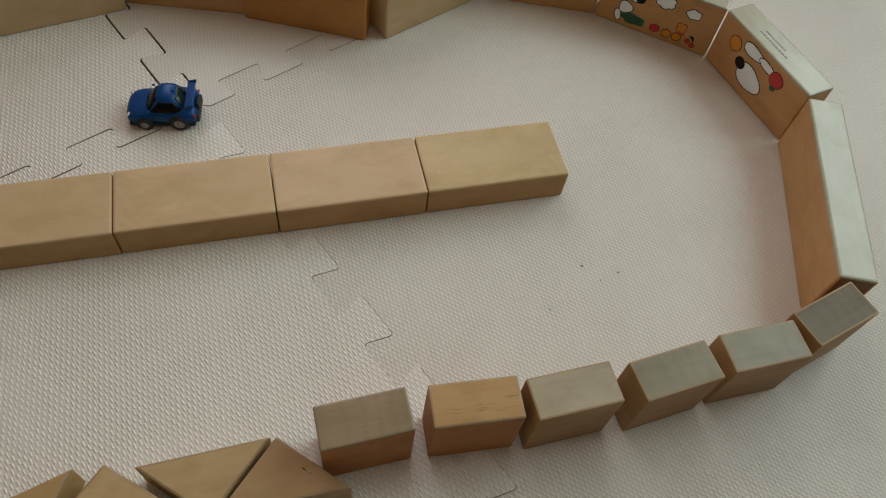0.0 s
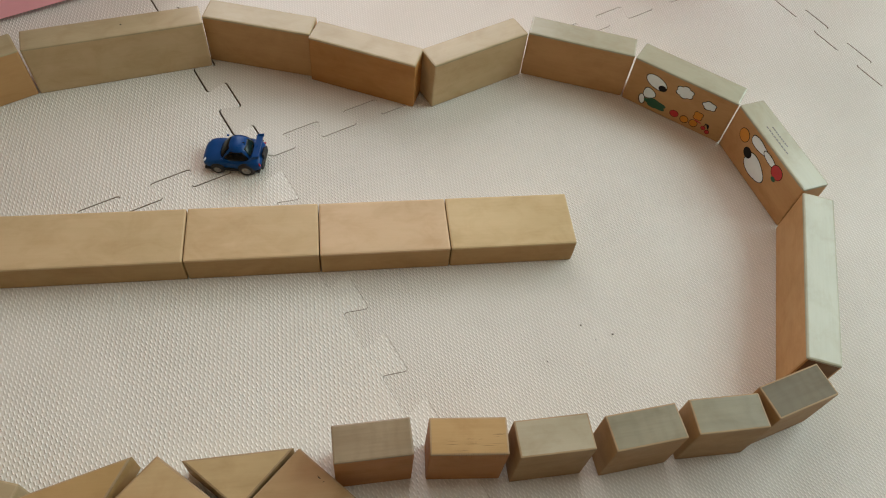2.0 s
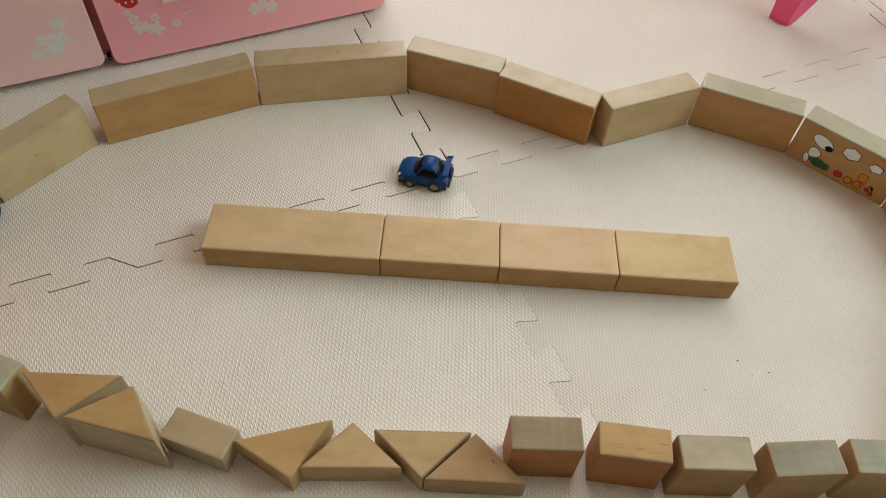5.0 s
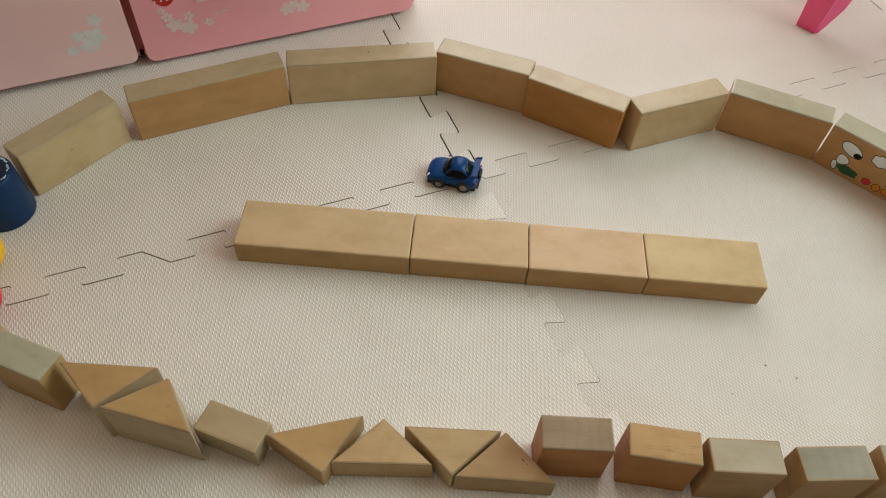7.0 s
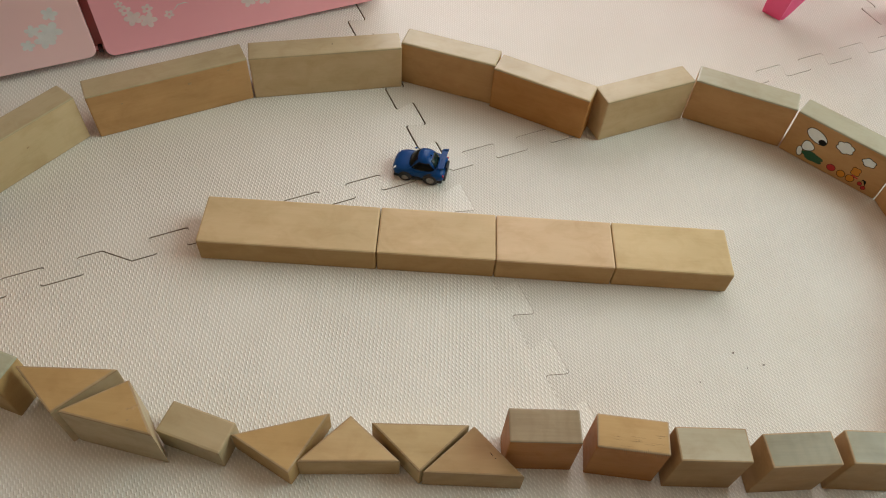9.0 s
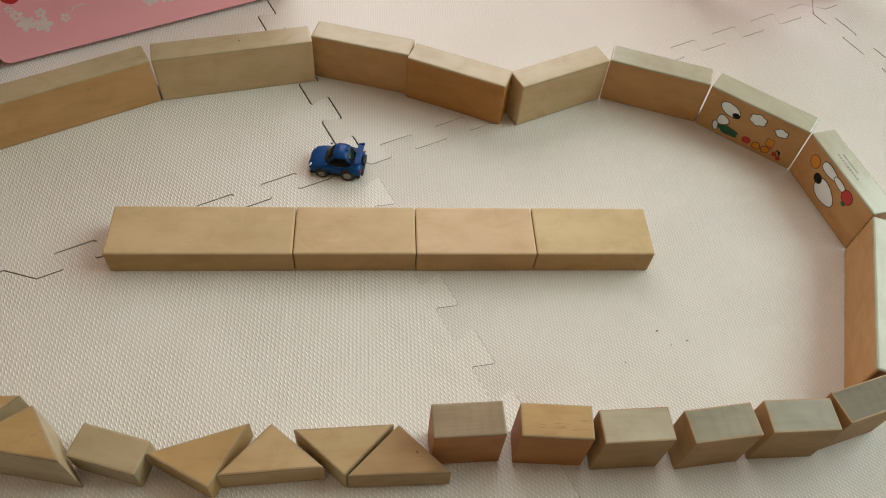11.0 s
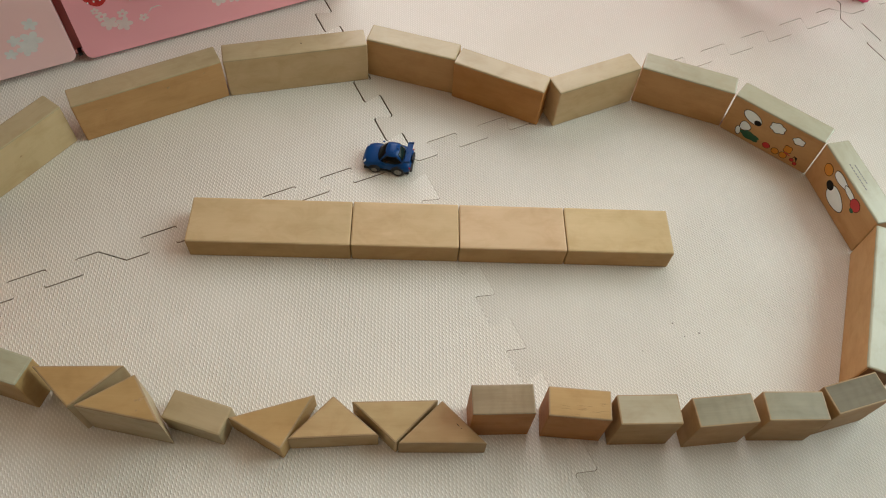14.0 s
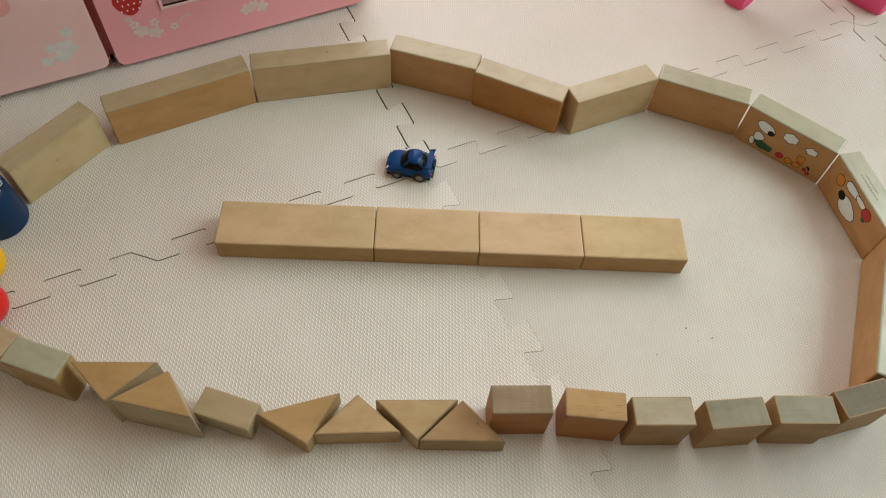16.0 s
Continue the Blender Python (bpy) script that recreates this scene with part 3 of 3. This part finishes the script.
def dash(x, y, length, width, turn):
    c, sn = math.cos(radians(turn)) * length / 2, math.sin(radians(turn)) * length / 2
    px, py = -sn / length * width, c / length * width
    return [(x - c, y - sn), (x - px, y - py), (x + c, y + sn), (x + px, y + py)]


rng = random.Random(11)
mark(NICKED, "nick", dash(0.2668, -0.1815, 0.0042, 0.0008, -50), T, INK, "dark nick in the wood")
mark(NICKED, "nick", dash(0.2698, -0.1846, 0.0016, 0.0006, 10), T, INK)
for k in range(15):
    mark(SCRATCHED, "scratch", dash(0.3540 + rng.uniform(0, 0.036), -0.1745 + rng.uniform(-0.0085, 0.004), rng.uniform(0.004, 0.011), 0.00017, -4 + rng.uniform(-3, 3)), HB, STAIN)
for k in range(24):
    mark(SCRATCHED, "scratch", dash(0.3560 + 0.0016 * k, -0.1822 - 0.00014 * k + rng.uniform(-0.0008, 0.0008), rng.uniform(0.002, 0.007), 0.00020, 86 + rng.uniform(-6, 6)), HB, STAIN)
KNOT = plain("brown_knot", (0.41, 0.26, 0.115), 0.6, 0.25, 300.0)


for cx, cy, rx, ry, tn in ((0.0035, -0.1730, 0.0030, 0.0016, 0.7), (-0.0010, -0.1745, 0.0016, 0.0010, 0.2), (0.0015, -0.1830, 0.0012, 0.0008, 0.9)):
    mark(TIPPED, "knot", blob(cx, cy, rx, ry, 18, 3, 0.18, tn), HB, KNOT)
for parent, x, z, r in ((LONG_HONEY, 0.0190, 0.0400, 0.0014), (LONG_HONEY, 0.0600, 0.0450, 0.0008), (LONG_HONEY, -0.0500, 0.0360, 0.0008), (SHORT_PALE, -0.0060, 0.0300, 0.0009)):
    spot = part("knot", flat_shape(blob(0, 0, r * 1.6, r, 16, 3, 0.15, 0.2), 0, 0.00005), KNOT, parent)
    spot.matrix_local = pose(x, -T / 2 - 0.00002, z, 90, 0, 0)
mark(LONG_PALE, "dot", blob(0.0921, 0.2522, 0.0009, 0.0007, 10), HB, INK)

# ---- toy car ----
def rounded(n, power, fx, fy):
    """Points of a superellipse, passed through fx and fy."""
    pts = []
    for q in range(n):
        a = 2 * math.pi * (q + 0.5) / n
        c, sn = math.cos(a), math.sin(a)
        pts.append((fx(math.copysign(abs(c) ** (2 / power), c)), fy(math.copysign(abs(sn) ** (2 / power), sn))))
    return pts


def body_ring(x, zb, zt, w):
    return [(x, y, z) for y, z in rounded(28, 3.2, lambda c: c * w, lambda q: (zb + zt) / 2 + q * (zt - zb) / 2)]


DOME = ((0.0140, -0.0128, 0.0208, 0.0144), (0.0170, -0.0104, 0.0192, 0.0137), (0.0200, -0.0078, 0.0170, 0.0126), (0.0230, -0.0048, 0.0143, 0.0111),
        (0.0252, -0.0020, 0.0114, 0.0092), (0.0266, 0.0006, 0.0086, 0.0068), (0.0272, 0.0030, 0.0060, 0.0030))


def dome_point(z, turn, out=0.0):
    """A point of the car's rounded cabin at a height, turned from the tail (0) over the side (90) to the front (180)."""
    zs = [d[0] for d in DOME]
    xa, xb, w = (float(np.interp(z, zs, [d[k] for d in DOME])) for k in (1, 2, 3))
    c, q = math.cos(radians(turn)), math.sin(radians(turn))
    px, py = (math.copysign(abs(v) ** (2 / 2.8), v) for v in (c, q))
    return ((xa + xb) / 2 + px * ((xb - xa) / 2 + out), py * (w + out), z + out * 0.5)


def dome_pane(turn0, turn1, z0, z1, narrow, n=10, rows=6):
    """A curved pane that follows the cabin; narrow: degrees by which each end draws in towards the top."""
    bm = bmesh.new()
    skins = []
    for out in (0.0003, -0.0004):
        grid = []
        for r in range(rows + 1):
            f = r / rows
            grid.append([bm.verts.new(dome_point(z0 + (z1 - z0) * f, turn0 + narrow * f * f + (turn1 - turn0 - 2 * narrow * f * f) * k / n, out)) for k in range(n + 1)])
        skins.append(grid)
        for r in range(rows):
            for k in range(n):
                bm.faces.new((grid[r][k], grid[r][k + 1], grid[r + 1][k + 1], grid[r + 1][k]))
    rim = [(0, k) for k in range(n)] + [(r, n) for r in range(rows)] + [(rows, k) for k in range(n, 0, -1)] + [(r, 0) for r in range(rows, 0, -1)]
    for (r0, k0), (r1, k1) in zip(rim, rim[1:] + rim[:1]):
        bm.faces.new((skins[0][r0][k0], skins[0][r1][k1], skins[1][r1][k1], skins[1][r0][k0]))
    return bm


def toy_car(m):
    car = holder("toy_car", m, "small blue toy sports car with a rear wing", "toy car")
    st = ((-0.0272, 0.0062, 0.0092, 0.0062), (-0.0266, 0.0048, 0.0110, 0.0098), (-0.0252, 0.0038, 0.0126, 0.0124), (-0.0226, 0.0034, 0.0142, 0.0143), (-0.0185, 0.0033, 0.0154, 0.0154),
          (-0.0130, 0.0033, 0.0164, 0.0157), (-0.0060, 0.0033, 0.0170, 0.0151), (0.0010, 0.0033, 0.0172, 0.0150), (0.0080, 0.0033, 0.0175, 0.0157), (0.0150, 0.0033, 0.0178, 0.0164),
          (0.0200, 0.0036, 0.0174, 0.0162), (0.0238, 0.0044, 0.0163, 0.0152), (0.0258, 0.0058, 0.0149, 0.0134), (0.0265, 0.0075, 0.0132, 0.0110))
    part("body", loft([body_ring(*r) for r in st]), BLUE, car, "glossy blue body", True)
    part("sill", box(-0.0250, 0.0250, -0.0148, 0.0148, 0.0026, 0.0056, 0.0012, 2), TYRE, car, "black underside")
    part("roof", loft([[dome_point(z, 360 * (q + 0.5) / 36) for q in range(36)] for z, *_ in DOME]), BLUE, car, "blue domed cabin", True)
    part("windscreen", dome_pane(136, 224, 0.0160, 0.0248, 6), GLASS, car, "dark smoked windscreen", True)
    part("rear_window", dome_pane(-36, 36, 0.0186, 0.0246, 5), REAR_GLASS, car, "dark greenish rear window", True)
    for s in (-1, 1):
        ends = (46, 128) if s > 0 else (232, 314)
        part("side_window", dome_pane(*ends, 0.0162, 0.0238, 13), GLASS, car, "dark side window", True)
        oval = [(0.0003, -0.0012), (0.0016, -0.0008), (0.0022, 0.0), (0.0015, 0.0008), (0.0003, 0.0011)]
        light = part("headlight", turned(oval, 14), LAMP, car, "clear oval headlight", True)
        light.matrix_local = pose(-0.0243, s * 0.0106, 0.0117, 0, -48, s * 24) @ Matrix.Diagonal((0.85, 1.4, 0.9, 1))
        light = part("tail_light", turned(oval, 14), TAIL, car, "red tail light", True)
        light.matrix_local = pose(0.0248, s * 0.0126, 0.0126, 0, 80, s * -35) @ Matrix.Diagonal((0.7, 1.2, 0.9, 1))
        part("wing_stay", box(0.0200, 0.0232, s * 0.0086 - 0.0008, s * 0.0086 + 0.0008, 0.0160, 0.0226), BLUE, car)
        part("wing_end", prism([(0.0186, s * 0.0128, 0.0214), (0.0256, s * 0.0128, 0.0218), (0.0262, s * 0.0128, 0.0252), (0.0206, s * 0.0128, 0.0238)],
                               [(0.0186, s * 0.0140, 0.0214), (0.0256, s * 0.0140, 0.0218), (0.0262, s * 0.0140, 0.0252), (0.0206, s * 0.0140, 0.0238)]), BLUE, car)
        part("mirror", box(-0.0090, -0.0068, s * 0.0146 - 0.0010, s * 0.0146 + 0.0010, 0.0168, 0.0184, 0.0005, 1), BLUE, car)
    part("wing", prism([(0.0192, -0.0130, 0.0216), (0.0254, -0.0130, 0.0220), (0.0254, 0.0130, 0.0220), (0.0192, 0.0130, 0.0216)],
                       [(0.0194, -0.0130, 0.0230), (0.0256, -0.0130, 0.0240), (0.0256, 0.0130, 0.0240), (0.0194, 0.0130, 0.0230)], 0.0005, 2), BLUE, car, "blue rear wing")
    part("aerial", box(0.0092, 0.0112, -0.0003, 0.0003, 0.0246, 0.0268, 0.0002, 1), TYRE, car, "small black roof aerial")
    part("bumper", box(0.0248, 0.0280, -0.0118, 0.0118, 0.0040, 0.0120, 0.0016, 3), TYRE, car, "black rear bumper")
    part("coin_slot", box(0.0262, 0.0284, -0.0052, 0.0052, 0.0118, 0.0176, 0.0007, 2), TYRE, car, "black plate at the tail")
    part("grille", box(-0.0277, -0.0255, -0.0072, 0.0072, 0.0046, 0.0080, 0.0006, 1), TYRE, car, "black front intake")
    for x in (-0.0128, 0.0132):
        r = 0.0054 if x < 0 else 0.0068
        for s in (-1, 1):
            arch = part("wheel_arch", turned([(r + 0.0011, -0.0030), (r + 0.0011, 0.0010), (0.0008, 0.0010)], 24, "Y"), TYRE, car)
            arch.matrix_local = pose(x, s * 0.0147, r + 0.0003, 0, 0, 0 if s > 0 else 180)
            wheel = part("wheel", turned([(r * 0.62, -0.0032), (r - 0.0008, -0.0032), (r, -0.0022), (r, 0.0022), (r - 0.0008, 0.0032), (r * 0.62, 0.0032), (r * 0.58, 0.0022)], 28, "Y"), TYRE, car, "black tyre", True)
            wheel.matrix_local = pose(x, s * 0.0140, r, 0, 0, 0 if s > 0 else 180)
            part("rim", turned([(r * 0.60, 0.0012), (r * 0.60, 0.0028), (r * 0.50, 0.0030), (r * 0.42, 0.0022), (r * 0.16, 0.0024), (r * 0.12, 0.0032), (0.0002, 0.0033)], 20, "Y"), RIM, wheel, "grey metal-look rim", True)
    return car


toy_car(pose(0.1955, 0.1270, 0, 0, 0, -9))

# ---- toy kitchen with pink doors ----
KANG = 26.2
kitchen = holder("toy_kitchen", pose(-0.1492, 0.2700, 0, 0, 0, KANG), "pink lacquered toy kitchen with strawberry and flower prints", "toy kitchen")
part("carcass", box(-0.400, 0.318, 0.017, 0.240, 0.004, 0.480, 0.003), PINK, kitchen, "pink body of the kitchen")
part("plinth", box(-0.395, 0.300, 0.022, 0.230, 0.0, 0.004), ROSE, kitchen)


def door_panel(x0, x1, z0, z1, radius, hole=None, y0=0.0, y1=0.0135):
    pts = []
    for cx, cz, a0 in ((x1 - radius, z0 + radius, -90), (x1 - radius, z1 - radius, 0), (x0 + radius, z1 - radius, 90), (x0 + radius, z0 + radius, 180)):
        for k in range(6):
            a = radians(a0 + 18 * k)
            pts.append((cx + radius * math.cos(a), cz + radius * math.sin(a)))
    bm = bmesh.new()
    if hole is None:
        bm.free()
        return prism([(x, y1, z) for x, z in pts], [(x, y0, z) for x, z in pts], 0.0012, 2)
    hx0, hx1, hz0, hz1 = hole
    corners = ((hx1, hz0), (hx1, hz1), (hx0, hz1), (hx0, hz0))
    rows = []
    for y in (y0, y1):
        rows.append(([bm.verts.new((x, y, z)) for x, z in pts], [bm.verts.new((x, y, z)) for x, z in corners]))
    n = len(pts)
    for outer, inner in rows:
        for q in range(4):
            ring = [outer[(q * 6 + k) % n] for k in range(6)]
            for a, b in zip(ring, ring[1:]):
                bm.faces.new((a, b, inner[q]))
            bm.faces.new((ring[-1], outer[(q * 6 + 6) % n], inner[(q + 1) % 4], inner[q]))
    for k in range(n):
        bm.faces.new((rows[0][0][k], rows[1][0][k], rows[1][0][(k + 1) % n], rows[0][0][(k + 1) % n]))
    for k in range(4):
        bm.faces.new((rows[0][1][k], rows[0][1][(k + 1) % 4], rows[1][1][(k + 1) % 4], rows[1][1][k]))
    return bm


HOLE = (0.054, 0.262, 0.074, 0.230)
door_r = part("oven_door", door_panel(-0.0160, 0.306, 0.0060, 0.330, 0.010, HOLE), PINK, kitchen, "pink oven door with a window")
part("window_panel", box(HOLE[0] + 0.0002, HOLE[1] - 0.0002, 0.0030, 0.0125, HOLE[2] + 0.0002, HOLE[3] - 0.0002), MAUVE, door_r, "dark mauve window")
for b in ((HOLE[0] - 0.003, HOLE[1] + 0.003, HOLE[2] - 0.003, HOLE[2]), (HOLE[0] - 0.003, HOLE[1] + 0.003, HOLE[3], HOLE[3] + 0.003),
          (HOLE[0] - 0.003, HOLE[0], HOLE[2], HOLE[3]), (HOLE[1], HOLE[1] + 0.003, HOLE[2], HOLE[3])):
    part("window_trim", box(b[0], b[1], -0.0012, 0.004, b[2], b[3]), PALE, door_r)
# paler than the oven door: the glare on it is painted in
door_l = part("cupboard_door", door_panel(-0.345, -0.0255, 0.0095, 0.330, 0.010), PALE, kitchen, "pink cupboard door, paled by glare put into its colour")
part("gap_strip", box(-0.026, 0.004, 0.0145, 0.0168, 0.0125, 0.330), ROSE, kitchen, "dark rose strip between the doors")
part("hinge", box(-0.0232, -0.0184, 0.004, 0.0145, 0.0105, 0.0150, 0.0008, 1), METAL, kitchen, "dark hinge pin")


def on_door(parent, name, pts, material, label=""):
    ob = part(name, flat_shape(pts, 0, layer_height()), material, parent, label)
    ob.matrix_local = pose(0, -0.00002, 0, 90, 0, 0)
    return ob


def flower(parent, cx, cz, r, heart=True):
    on_door(parent, "flower", blob(cx, cz, r * 0.82, r * 0.82, 40, 5, 0.26, 0.3 + 40 * cx), ICE if parent is door_l else MINT)
    if heart:
        on_door(parent, "flower_heart", blob(cx, cz, r * 0.28, r * 0.28, 10), PINK)


on_door(door_r, "strawberry", [(0.0185 + 0.0165 * math.sin(a) * (1 - 0.28 * max(0, -math.cos(a))), 0.0925 + 0.0195 * math.cos(a)) for a in [2 * math.pi * k / 28 for k in range(28)]], RED, "red strawberry print")
on_door(door_r, "strawberry_leaf", blob(0.0185, 0.1120, 0.0130, 0.0050, 30, 5, 0.3), GREEN, "green leaf print")
for k in range(14):
    on_door(door_r, "seed", blob(0.0085 + 0.0066 * (k % 4) + 0.003 * ((k // 4) % 2), 0.0805 + 0.0075 * (k // 4), 0.0009, 0.0014, 8), WHITE)
for fx, fz, fr in ((0.0165, 0.0590, 0.0065), (0.0220, 0.0480, 0.0095), (0.0370, 0.0420, 0.0095), (0.0390, 0.0560, 0.0060), (0.0600, 0.0440, 0.0055), (0.0120, 0.0680, 0.0045)):
    flower(door_r, fx, fz, fr, fr < 0.007)
on_door(door_r, "tendril", [(0.0640, 0.0460), (0.0720, 0.0530), (0.0800, 0.0540), (0.0840, 0.0520), (0.0800, 0.0555), (0.0710, 0.0545)], MINT)
for fx, fz, fr in ((0.1490, 0.0410, 0.0085), (0.1580, 0.0450, 0.0070), (0.1680, 0.0400, 0.0085), (0.2560, 0.0440, 0.0085), (0.2650, 0.0420, 0.0060)):
    flower(door_r, fx, fz, fr, False)
for fx, fz, fr in ((-0.0620, 0.0520, 0.0120), (-0.0700, 0.0430, 0.0105), (-0.0560, 0.0720, 0.0080), (-0.0880, 0.0400, 0.0070), (-0.0780, 0.0560, 0.0075)):
    flower(door_l, fx, fz, fr, False)
on_door(door_l, "dot", blob(-0.108, 0.124, 0.013, 0.013, 20), BLUSH)

# ---- pink plastic stool behind the track ----
stool = holder("toy_stool", pose(0.6385, 0.4290, 0), "hot pink plastic child stool with flared legs", "stool")
STEP, RISE = 0.1945, 0.300


def plate(corner, turn, outline, thick):
    """An upright plate from corner, running in the direction turn, with the outline (along, height)."""
    c, sn = math.cos(radians(turn)), math.sin(radians(turn))
    ring = lambda off: [(corner[0] + c * s - sn * off, corner[1] + sn * s + c * off, z) for s, z in outline]
    return prism(ring(0.0), ring(thick), 0.0008, 2)


for fx, fy, wide in ((0.0, 0.0, 0.026), (STEP, 0.003, 0.048), (STEP, 0.150, 0.026), (0.0, 0.150, 0.026)):
    part("leg", plate((fx, fy), 137, [(0.0, 0.0), (wide, 0.0), (wide + 0.0015, 0.10), (wide + 0.003, RISE), (-0.016, RISE), (-0.010, 0.10), (-0.003, 0.03)], -0.0035), HOTPINK, stool)
    part("leg_web", plate((fx + 0.0025, fy + 0.0015), 22, [(0.0, 0.0), (0.004, 0.0), (0.010, 0.006), (0.028, 0.030), (0.044, 0.075), (0.052, RISE), (0.0, RISE)], 0.0035), HOTPINK, stool, "curved web of the leg")
part("seat", box(-0.035, STEP + 0.06, -0.02, 0.215, RISE, RISE + 0.016, 0.006, 3), HOTPINK, stool, "flat pink seat")

# ---- cup and balls at the end of the track ----
cup = holder("blue_cup", pose(-0.2335, 0.0355, 0), "navy blue plastic cup with a scuffed rim, upside down", "cup")
part("cup_body", turned([(0.0010, 0.0), (0.0265, 0.0), (0.0273, 0.0015), (0.0264, 0.034), (0.0252, 0.0520), (0.0237, 0.0542), (0.0197, 0.0536), (0.0187, 0.0518), (0.0010, 0.0515)], 48), NAVY, cup, "navy plastic wall", True)
bm = bmesh.new()
rng = random.Random(4)
for k in range(60):
    a0 = 2 * math.pi * k / 60
    if rng.random() < 0.25:
        continue
    r0, r1 = 0.0205 + rng.uniform(0, 0.0012), 0.0228 + rng.uniform(-0.0008, 0.0006)
    q = [bm.verts.new((r * math.cos(a), r * math.sin(a), z)) for r, a, z in ((r0, a0, 0.0545), (r1, a0, 0.0546), (r1, a0 + 0.1, 0.0546), (r0, a0 + 0.1, 0.0545))]
    bm.faces.new(q)
part("scuffed_rim", bm, SCUFF, cup, "worn whitish rim")

for nm, cx, cy, r, mt, lb in (("yellow_ball", -0.2238, -0.0305, 0.0230, YELLOW, "smooth yellow plastic ball beside the cup"), ("red_ball", -0.2055, -0.0775, 0.0225, REDP, "smooth red plastic ball beside the blocks")):
    bm = bmesh.new()
    bmesh.ops.create_uvsphere(bm, u_segments=32, v_segments=18, radius=r)
    thing(nm, bm, mt, pose(cx, cy, r), lb, "ball", smooth=True)

# ---- crumbs on the mat ----
for k, (cx, cy, r) in enumerate(((0.4830, -0.0648, 0.0008), (0.5083, -0.0749, 0.0008), (0.4490, -0.0954, 0.0006), (0.4930, -0.0790, 0.0005))):
    bm = bmesh.new()
    bmesh.ops.create_icosphere(bm, subdivisions=1, radius=r)
    for v in bm.verts:
        v.co *= 1 + 0.25 * math.sin(17 * v.co.x / r + 5 * k + 9 * v.co.y / r)
    thing("crumb", bm, CRUMB, pose(cx, cy, r * 0.7), "tiny dark crumb lying on the mat", "crumb", "crumbs on the mat")
